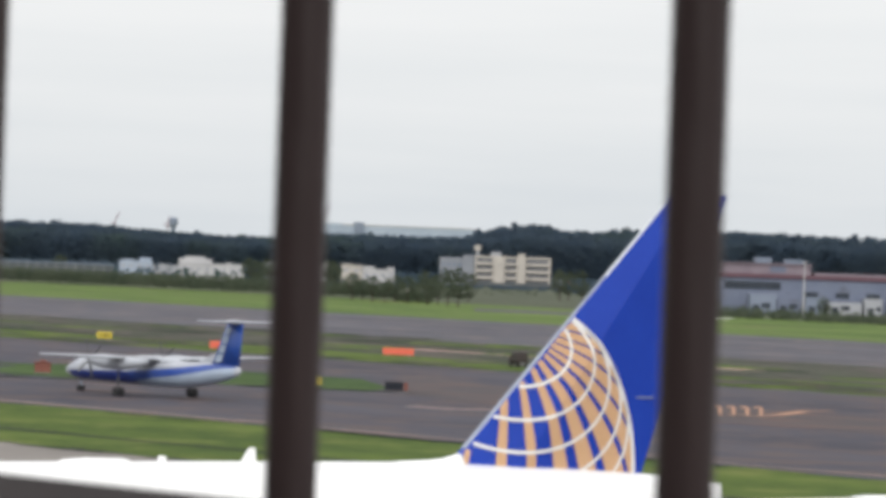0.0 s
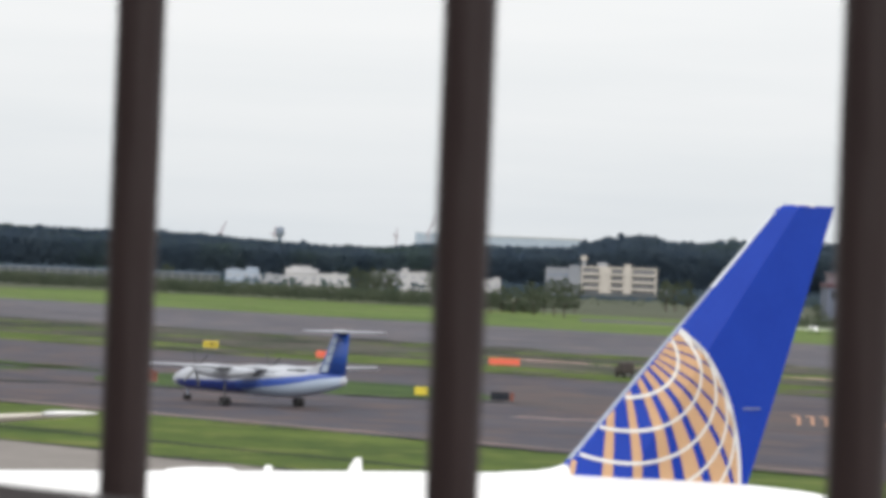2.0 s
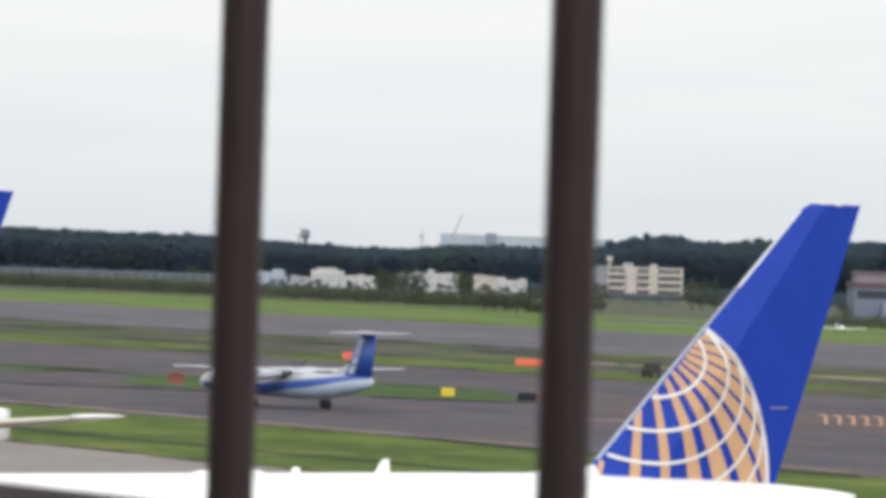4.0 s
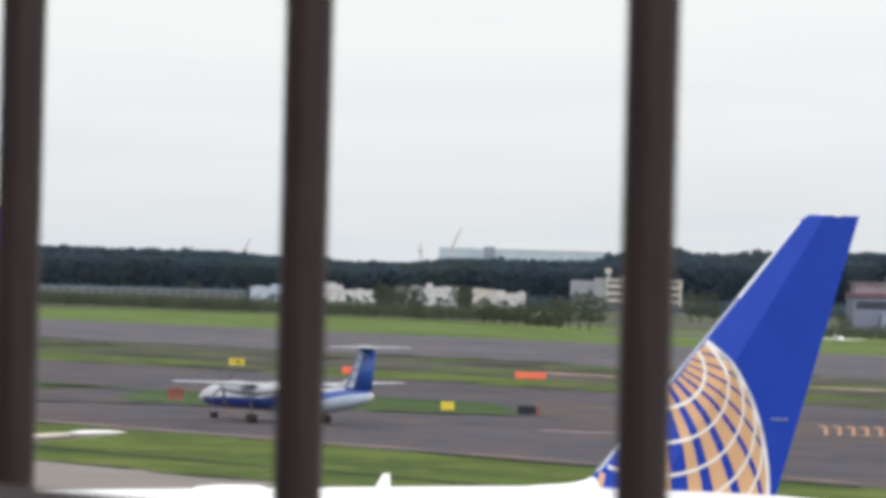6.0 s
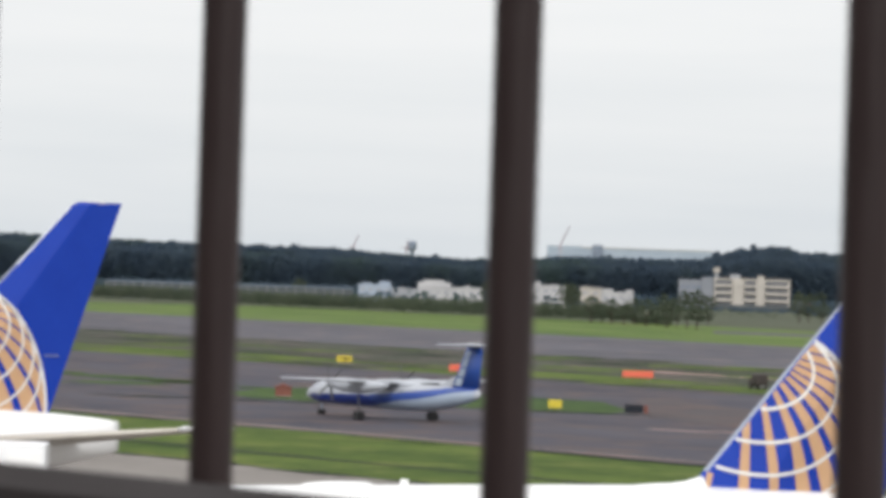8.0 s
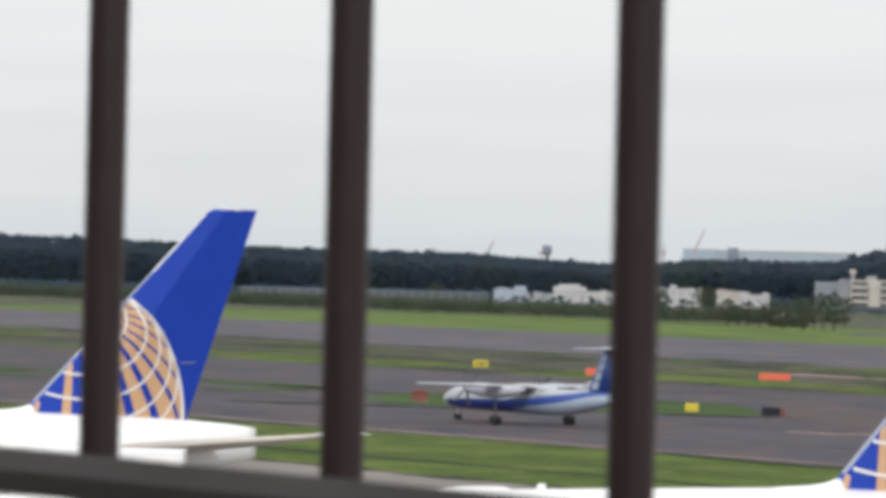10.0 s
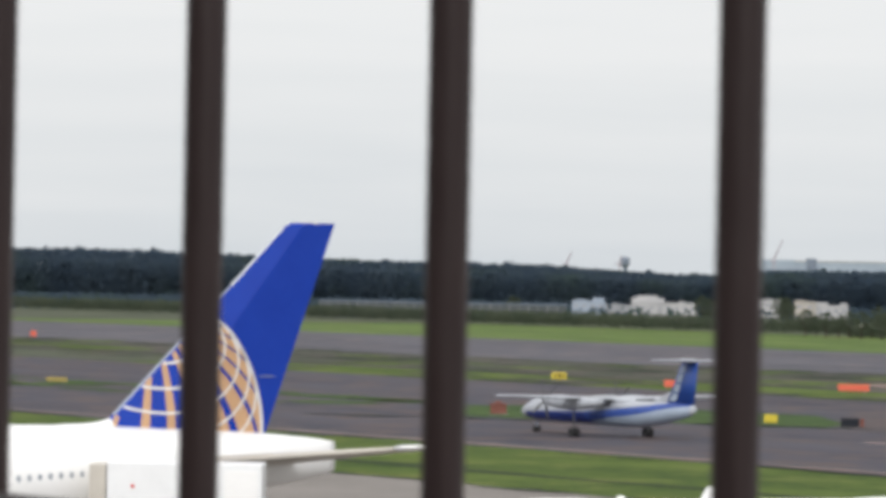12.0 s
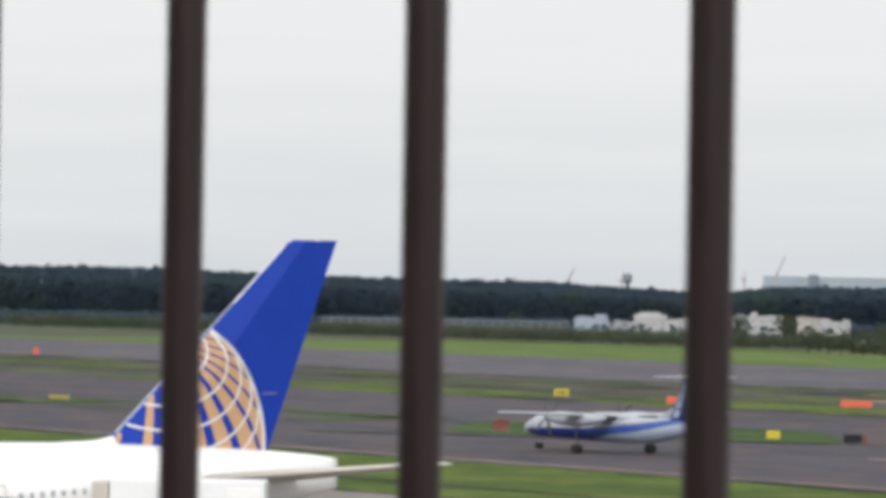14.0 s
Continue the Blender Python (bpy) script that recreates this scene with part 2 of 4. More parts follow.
def thing(name, label, category, m, group="", kind=""):
    return_ob = new(name)
    return_ob.empty_display_size = 0.2
    return_ob.matrix_basis = m
    return tagged(return_ob, label, category, group, kind)


def add_box(bm, x0, x1, y0, y1, z0, z1, bevel=0.0):
    vs = [bm.verts.new((x, y, z)) for x in (x0, x1) for y in (y0, y1) for z in (z0, z1)]
    q = [(0, 1, 3, 2), (4, 6, 7, 5), (0, 4, 5, 1), (2, 3, 7, 6), (0, 2, 6, 4), (1, 5, 7, 3)]
    fs = [bm.faces.new([vs[i] for i in f]) for f in q]
    if bevel:
        es = list({e for f in fs for e in f.edges})
        bmesh.ops.bevel(bm, geom=es, offset=bevel, segments=2, affect='EDGES', profile=0.5)
    return bm


def box(x0, x1, y0, y1, z0, z1, bevel=0.0):
    return add_box(bmesh.new(), x0, x1, y0, y1, z0, z1, bevel)


def add_tube(bm, p, q, r0, r1=None, seg=12, cap=True):
    p, q = Vector(p), Vector(q)
    r1 = r0 if r1 is None else r1
    w = (q - p).normalized()
    u = w.orthogonal().normalized()
    v = w.cross(u)
    rings = []
    for c, r in ((p, r0), (q, r1)):
        rings.append([bm.verts.new(c + (u * math.cos(a) + v * math.sin(a)) * r) for a in [2 * math.pi * i / seg for i in range(seg)]])
    for i in range(seg):
        bm.faces.new([rings[0][i], rings[0][(i + 1) % seg], rings[1][(i + 1) % seg], rings[1][i]])
    if cap:
        bm.faces.new(rings[0][::-1])
        bm.faces.new(rings[1])
    return bm


def tube(p, q, r0, r1=None, seg=12):
    return add_tube(bmesh.new(), p, q, r0, r1, seg)


def add_loft(bm, rings, close=True):
    """Skin through rings of equal length."""
    vr = [[bm.verts.new(p) for p in r] for r in rings]
    n = len(vr[0])
    for a, b in zip(vr, vr[1:]):
        for i in range(n if close else n - 1):
            bm.faces.new([a[i], a[(i + 1) % n], b[(i + 1) % n], b[i]])
    if close:
        bm.faces.new(vr[0][::-1])
        bm.faces.new(vr[-1])
    return bm


def oval(x, zc, ry, rz, seg=28):
    return [(x, ry * math.cos(a), zc + rz * math.sin(a)) for a in [2 * math.pi * i / seg for i in range(seg)]]


def airfoil(n=9, thick=0.12):
    """Closed section, chord 0 (front) to 1 (rear): list of (chord, offset)."""
    up = []
    for i in range(n + 1):
        c = 0.5 - 0.5 * math.cos(math.pi * i / n)
        h = 5 * thick * (0.2969 * math.sqrt(c) - 0.126 * c - 0.3516 * c * c + 0.2843 * c ** 3 - 0.1036 * c ** 4)
        up.append((c, h))
    return up + [(c, -h) for c, h in up[-2:0:-1]]


def wing_bm(root, tip, thick=0.12, thick_tip=0.10, axis="y"):
    """root, tip: (x of the front edge, chord, span coordinate, other coordinate). axis y: a wing, z: a fin."""
    bm = bmesh.new()
    rings = []
    for (x, ch, s, o), th in ((root, thick), (tip, thick_tip)):
        ring = []
        for c, h in airfoil(9, th):
            xx = x - c * ch
            ring.append((xx, s, o + h * ch) if axis == "y" else (xx, o + h * ch, s))
        rings.append(ring)
    add_loft(bm, rings)
    return bm


# ---- ground ----
U = Vector((math.cos(AX), math.sin(AX), 0))
N = Vector((-math.sin(AX), math.cos(AX), 0))


def strip(name, material, n0, n1, s0, s1, z, label, category, steps=24, wob=0.0, seed=1):
    """A slab along the runway's direction between two offsets, with slightly ragged edges."""
    bm = bmesh.new()
    rnd = random.Random(seed)
    lo, hi = [], []
    for i in range(steps + 1):
        s = s0 + (s1 - s0) * i / steps
        lo.append(U * s + N * (n0 + rnd.uniform(-wob, wob)))
        hi.append(U * s + N * (n1 + rnd.uniform(-wob, wob)))
    top = [[bm.verts.new((p.x, p.y, z)) for p in e] for e in (lo, hi)]
    low = [[bm.verts.new((p.x, p.y, -0.2)) for p in e] for e in (lo, hi)]
    for i in range(steps):
        bm.faces.new([top[0][i], top[0][i + 1], top[1][i + 1], top[1][i]])
        bm.faces.new([low[0][i], low[0][i + 1], top[0][i + 1], top[0][i]])
        bm.faces.new([low[1][i], low[1][i + 1], top[1][i + 1], top[1][i]])
    ob = part(name, bm, material)
    return tagged(ob, label, category, kind="structure")


def patch(name, material, pts, z, label, category):
    bm = bmesh.new()
    top = [bm.verts.new((x, y, z)) for x, y in pts]
    low = [bm.verts.new((x, y, -0.2)) for x, y in pts]
    bm.faces.new(top)
    for i in range(len(pts)):
        j = (i + 1) % len(pts)
        bm.faces.new([low[i], low[j], top[j], top[i]])
    return tagged(part(name, bm, material), label, category, kind="structure")


g = bmesh.new()
NG = 40
gv = [[g.verts.new((-4800 + 9600 * i / NG, -2000 + 6900 * j / NG, 0)) for i in range(NG + 1)] for j in range(NG + 1)]
for j in range(NG):
    for i in range(NG):
        g.faces.new([gv[j][i], gv[j][i + 1], gv[j + 1][i + 1], gv[j + 1][i]])
tagged(part("ground", g, M["grass"]), "mown green airfield grass out to the horizon", "grass", kind="structure")
strip("apron", M["concrete"], -700, 198, -900, 900, 0.03, "pale concrete apron under the parked airliners", "apron", wob=0.4)
strip("taxiway", M["asphalt"], 246, 406, -1500, 900, 0.03, "weathered grey asphalt taxiways", "taxiway", steps=300, wob=1.3, seed=2)
strip("dry_strip", M["scrub"], 442, 526, -2500, 900, 0.03, "rough dry grass beside the runway", "grass", steps=80, wob=4, seed=3)
strip("runway", M["runway"], 526, 700, -2500, 900, 0.04, "wide weathered asphalt runway, lightened for haze", "runway", steps=420, wob=2.2, seed=4)

strip("far_grass", M["meadow"], 702, 930, -2600, 900, 0.03, "meadow grass beyond the runway, lightened for haze", "grass", steps=80, wob=3, seed=5)



def ragged_patches(name, material, n0, n1, s0, s1, count, long, wide, z, label, seed, base=None, way=None):
    """Scattered flat tongues, long along one way (the runway's, if none is given) and uneven in outline."""
    e = way or U
    across = Vector((-e.y, e.x, 0))
    start = base or Vector((0, 0, 0))
    rnd = random.Random(seed)
    bm = bmesh.new()
    for i in range(count):
        s, n = rnd.uniform(s0, s1), rnd.uniform(n0, n1)
        half, w = rnd.uniform(0.4, 1.0) * long, rnd.uniform(0.4, 1.0) * wide
        zz = z + 0.004 * (i % 9)
        lo, hi = [], []
        for k in range(11):
            f = k / 5 - 1
            b = math.sqrt(max(0.02, 1 - f * f)) * w
            c = n + rnd.uniform(-0.3, 0.3) * w
            for row, off in ((lo, -b), (hi, b)):
                p = start + e * (s + f * half) + across * (c + off * rnd.uniform(0.4, 1.15))
                row.append(bm.verts.new((p.x, p.y, zz)))
        for k in range(10):
            bm.faces.new([lo[k], lo[k + 1], hi[k + 1], hi[k]])
    ob = part(name, bm, material)
    return tagged(ob, label, "grass", kind="stuff")


ragged_patches("dark_grass", M["darkgrass"], 474, 506, -1400, 100, 75, 13, 9.0, 0.05, "ragged dark tongues of grass beside the runway", 13)
ragged_patches("dark_grass", M["darkgrass"], 445, 457, -1300, 100, 70, 14, 3.0, 0.05, "thin dark tongues of grass at the taxiway edge", 14)
ragged_patches("dark_grass", M["darkgrass"], 517, 530, -1700, -100, 75, 11, 5.5, 0.055, "dark uneven verge of the runway", 17)
ragged_patches("green_grass", M["grass"], 456, 524, -1400, 100, 75, 17, 11.0, 0.045, "green tongues of grass in dry ground", 18)
ragged_patches("dark_grass", M["darkgrass"], 404.0, 407.5, -1200, 100, 70, 12, 1.8, 0.05, "dark edge between asphalt and grass", 19)
ragged_patches("dry_grass", M["scrub"], 409, 443, -1200, 100, 110, 13, 7.0, 0.05, "dry brownish tongues in the mown grass", 20)
ragged_patches("dark_grass", M["darkgrass"], 197.0, 199.0, -700, 200, 70, 9, 1.1, 0.07, "dark edge between apron and grass", 21)
ragged_patches("dark_grass", M["darkgrass"], 243.5, 246.5, -700, 300, 60, 10, 1.3, 0.05, "dark edge beside the taxiway", 22)
ragged_patches("lush_grass", M["lush"], -16, 16, 0, 420, 60, 16, 7.5, 0.06, "broken tongues of green grass between two taxiways", 23, Vector((-36, 572, 0)), -U)
ragged_patches("dark_grass", M["darkgrass"], -13, -8, -45, 40, 34, 5, 1.2, 0.095, "dark edge of the grass wedge", 24, Vector((-20, 540, 0)), Vector((0.985, -0.17, 0)))
# duller strips laid over the grass, painting haze at the far left
strip("hazed_grass", M["roughgrass"], 704, 928, -2600, -1400, 0.05, "dull grass at the runway end, greyed for haze", "grass", steps=60, wob=3, seed=15)
strip("hazed_grass", M["roughgrass"], 407, 441, -1500, -740, 0.05, "dull grass beside the taxiway, greyed for haze", "grass", steps=60, wob=2, seed=16)
strip("rough_grass", M["roughgrass"], 931, 1700, -2600, 900, 0.03, "rough dull green grass before the woods", "grass", steps=80, wob=0.8, seed=6)

# the wedge of grass between the two taxiways and the bare earth at its end
patch("grass_island", M["lush"], [(-40, 566), (-39, 553), (-35, 541), (-24, 534.5), (-15, 532), (-6, 530), (6, 523), (9, 540), (6, 573), (-12, 592), (-26, 597), (-33, 593), (-36, 581)], 0.06,
      "wedge of green grass between two taxiways", "grass")
patch("bare_earth", M["earth"], [(11, 516), (20, 492), (36, 468), (52, 452), (70, 440), (78, 462), (60, 492), (44, 520), (24, 560), (16, 590), (9, 572), (10, 540)], 0.055,
      "brown stained paving and bare earth at the taxiway junction", "earth")
RAIL_P = (-0.04599, 1.28886)
RAIL_A = radians(52.749)
RAIL_DROP = 0.0646

patch("service_road", M["runway"], [(45, 1300), (73, 1285), (76, 1345), (60, 1362), (46, 1356)], 0.06, "pale service road on the grass before the block", "road")

# ---- the railing of the viewing deck, close to the eye ----
RE = Vector((math.cos(RAIL_A), -math.sin(RAIL_A), 0))       # along the railing
RO = Vector((math.sin(RAIL_A), math.cos(RAIL_A), 0))        # outwards
BAR_R = 0.0068
DECK = 14.55


def frame_m(along, out, z):
    p = Vector((RAIL_P[0], RAIL_P[1], 0)) + RE * along + RO * out
    return Matrix(((RE.x, RO.x, 0, p.x), (RE.y, RO.y, 0, p.y), (RE.z, RO.z, 1, z), (0, 0, 0, 1)))


def railing():
    root = thing("railing", "dark bronze enamelled railing with slender vertical rods", "railing", frame_m(0, 0, DECK))
    bar_me = mesh_from(tube((0, 0, 0.08), (0, 0, 2.45), BAR_R, BAR_R, 20), "upright", M["bronze"], True)
    for k in range(-45, 31):
        b = new("upright", bar_me)
        b.matrix_basis = pose(k * 0.15, 0, 0)
        b.parent = root
    zt = EYE - RAIL_DROP - DECK
    sec = [(-0.0205, zt - 0.0070), (-0.0205, zt - 0.0142), (-0.0185, zt - 0.0150), (-0.0095, zt - 0.0150), (-0.0075, zt - 0.0130), (-0.0075, zt - 0.0012), (-0.0090, zt), (-0.0130, zt)]
    bm = add_loft(bmesh.new(), [[(x, y, z) for y, z in sec] for x in (-6.8, 4.6)])
    part("middle_rail", bm, M["railmat"], root)
    part("bottom_rail", box(-6.8, 4.6, -0.02, 0.02, 0.06, 0.10, 0.004), M["bronze"], root)
    part("top_rail", box(-6.8, 4.6, -0.025, 0.025, 2.44, 2.49, 0.006), M["bronze"], root)
    for x in (-6.75, -2.325, 2.175, 4.55):
        part("post", box(x - 0.025, x + 0.025, -0.025, 0.025, 0.0, 2.44, 0.004), M["bronze"], root)


railing()
tb = box(-60, 60, -14, 0.12, -DECK, 0.0)
ob = part("terminal_building", tb, M["pale"], None, m=frame_m(0, 0.15, DECK - 0.02))
tagged(ob, "pale rendered terminal building below the viewing deck", "building", kind="structure")
ob = part("floor", box(-60, 60, -13.9, 0.1, 0.0, 0.0195), M["deckmat"], None, m=frame_m(0, 0.15, DECK - 0.02))
tagged(ob, "paved floor of the viewing deck", "floor", kind="structure")
# unseen wall, built 15 m high to keep the sun off the railing
ob = part("shading_wall", box(-60, 60, -9.0, -8.75, 0.0, 15.0), M["pale"], None, m=frame_m(0, 0.0, DECK))
tagged(ob, "plain rendered wall added unseen behind the deck to shade the railing", "wall", kind="structure")


# ---- wide-body airliners ----
FUS = [  # x, bottom, top, half width
    (-0.2, 6.85, 8.24, 0.10), (0.3, 6.7, 8.31, 0.34), (1.2, 6.5, 8.42, 0.62), (4.0, 6.0, 8.66, 1.2), (8.0, 5.1, 8.88, 1.9), (13.0, 4.1, 9.03, 2.55),
    (18.0, 3.4, 9.06, 2.92), (23.0, 2.95, 9.07, 3.08), (28.0, 2.87, 9.07, 3.1), (36.0, 2.87, 9.07, 3.1), (45.0, 2.87, 9.07, 3.1), (54.0, 2.87, 9.07, 3.1),
    (57.0, 2.9, 8.95, 2.98), (59.5, 3.05, 8.55, 2.65), (61.5, 3.4, 7.75, 2.1), (62.8, 3.9, 6.9, 1.4), (63.5, 4.45, 6.0, 0.6), (63.7, 5.0, 5.4, 0.1)]


def prof(table, x):
    for a, b in zip(table, table[1:]):
        if a[0] <= x <= b[0]:
            k = (x - a[0]) / (b[0] - a[0])
            return [p + (q - p) * k for p, q in zip(a[1:], b[1:])]
    return list(table[-1][1:]) if x > table[0][0] else list(table[0][1:])


def skin_pt(table, x, ang, off=0.0):
    lo, hi, w = prof(table, x)
    return Vector((x, (w + off) * math.cos(ang), (lo + hi) / 2 + ((hi - lo) / 2 + off) * math.sin(ang)))


FIN_C, FIN_H = 0.33, 0.052        # where the fin is thickest, and half its thickness there, as shares of the chord
FIN_STEPS = (0.0, 0.001, 0.003, 0.006, 0.012, 0.02, 0.03, 0.33, 0.66, 1.0)


def fin_edges(z):
    return 2.60 + 1.03 * (18.5 - z), 0.372 * (18.5 - z)


def fin_share(c):
    """Half thickness at a share of the chord: a round nose, a flat front box and a flat rudder that meet in a crease."""
    if c < 0.03:
        return 0.0165 * math.sqrt(c / 0.03)
    if c < FIN_C:
        return 0.0165 + (FIN_H - 0.0165) * (c - 0.03) / (FIN_C - 0.03)
    return FIN_H + (0.004 - FIN_H) * (c - FIN_C) / (1 - FIN_C)


def fin_half(x, z):
    le, te = fin_edges(z)
    return (le - te) * fin_share(min(1.0, max(0.0, (le - x) / (le - te))))


def fin_bm():
    bm = bmesh.new()
    sec = [(c, fin_share(c)) for c in FIN_STEPS]
    sec += [(c, -h) for c, h in sec[:0:-1]]
    rings = []
    for z, le, te in ((8.0, *fin_edges(8.0)), (18.3, *fin_edges(18.3)), (18.5, fin_edges(18.5)[0] - 0.22, fin_edges(18.5)[1])):
        rings.append([(le - c * (le - te), h * (le - te), z) for c, h in sec])
    add_loft(bm, rings)
    return bm


def fillet_bm():
    """White fairing where the fin meets the crown."""
    bm = bmesh.new()
    rings = []
    for x, z, w in ((15.5, 9.0, 0.05), (14.5, 9.07, 0.2), (13.3, 9.1, 0.3), (12.7, 9.16, 0.36), (12.3, 9.25, 0.38), (11.95, 9.36, 0.32), (11.8, 9.0, 0.3)):
        rings.append([(x, w * math.cos(a), 8.6 + (z - 8.6) * max(0.0, math.sin(a)) - 0.3 * (math.sin(a) < 0)) for a in [2 * math.pi * i / 16 for i in range(16)]])
    add_loft(bm, rings)
    return bm


POLE = Vector((0.1243, 0.7994, 0.5878)).normalized()
PE1 = Vector((0, 0, 1)).cross(POLE).normalized()
PE2 = POLE.cross(PE1)
GLOBE = (10.707, 8.413, 6.603)      # the emblem's centre along and up, and its radius
# blue gaps between the gold bands: azimuth, half width, and how the gap leans with the distance from the pole
GAPS = [(83.7, 6.2, 0.0), (99.9, 4.9, 0.0), (115.4, 5.1, 0.0), (131.8, 3.3, 0.05), (148.0, 3.0, 0.12), (164.2, 2.1, 0.25), (178.0, 1.5, 0.38),
        (192.0, 1.35, 0.45), (204.5, 1.2, 0.5), (216.5, 1.2, 0.5), (228.0, 1.2, 0.5)]


def globe_pt(pol, az, g):
    v = POLE * math.cos(pol) + (PE1 * math.cos(az) + PE2 * math.sin(az)) * math.sin(pol)
    return (g[0] - v.x * g[2], g[1] + v.y * g[2]), v.z


def decal(quads, off):
    bm = bmesh.new()
    for q in quads:
        pts, out = [], 0
        for (x, z) in q:
            le, te = fin_edges(z)
            lim = le - 0.02 - 0.010 * (le - te)
            out += x > lim or x < te + 0.02 or z < 8.1
            x = min(x, lim)
            pts.append((x, fin_half(x, z) + off, z))
        if out < 2:
            bm.faces.new([bm.verts.new(p) for p in pts])
    return bm


def globe_band(left, right, first, g):
    """Gold between two blue gaps, from a distance to the pole outwards."""
    quads = []
    for i in range(150):
        pols = (first + i * 0.6, first + (i + 1) * 0.6)
        ends = [(left[0] + left[1] + left[2] * (p - 42), right[0] - right[1] + right[2] * (p - 42)) for p in pols]
        for k in range(6):
            four = [globe_pt(radians(pols[j]), radians(ends[j][0] + (ends[j][1] - ends[j][0]) * f / 6), g) for j, f in ((0, k), (0, k + 1), (1, k + 1), (1, k))]
            if min(z for _, z in four) > 0.02:
                quads.append([p for p, _ in four])
    return decal(quads, 0.03)


def line_quads(pts, w):
    quads = []
    for (x0, z0), (x1, z1) in zip(pts, pts[1:]):
        dx, dz = x1 - x0, z1 - z0
        ln = math.hypot(dx, dz) or 1
        nx, nz_ = -dz / ln * w, dx / ln * w
        quads.append([(x0 + nx, z0 + nz_), (x1 + nx, z1 + nz_), (x1 - nx, z1 - nz_), (x0 - nx, z0 - nz_)])
    return quads


def globe_ring(pol, g):
    """Each run of the circle that lies on the seen half, as a mesh of its own."""
    runs, run = [], []
    for i in range(250, 611):
        p, z = globe_pt(radians(pol), radians(i), g)
        le, te = fin_edges(p[1])
        if z > 0.0 and p[1] > 8.1 and te + 0.02 < p[0] < le - 0.02 - 0.010 * (le - te):
            run.append(p)
        elif run:
            runs.append(run)
            run = []
    if run:
        runs.append(run)
    return [decal(line_quads(r, 0.060), 0.045) for r in runs if len(r) > 1]


def globe_rim(g):
    return decal(line_quads([(g[0] - g[2] * math.cos(radians(a / 2)), g[1] + g[2] * math.sin(radians(a / 2))) for a in range(-20, 181)], 0.082), 0.045)


def fin_nose(z0, z1, c1):
    """Metal sheath round the front edge between two heights."""
    bm = bmesh.new()
    cs = [c1 * k * k for k in (0, 0.25, 0.5, 0.75, 1)]
    order = [(c, fin_share(c)) for c in cs[::-1]] + [(c, -fin_share(c)) for c in cs[1:]]
    rings = []
    for z in (z0, (z0 + z1) / 2, z1):
        le, te = fin_edges(z)
        ch = le - te
        rings.append([(le - c * ch + 0.02, h * ch + (0.02 if h > 0 else -0.02 if h < 0 else 0), z) for c, h in order])
    add_loft(bm, rings, close=False)
    return bm


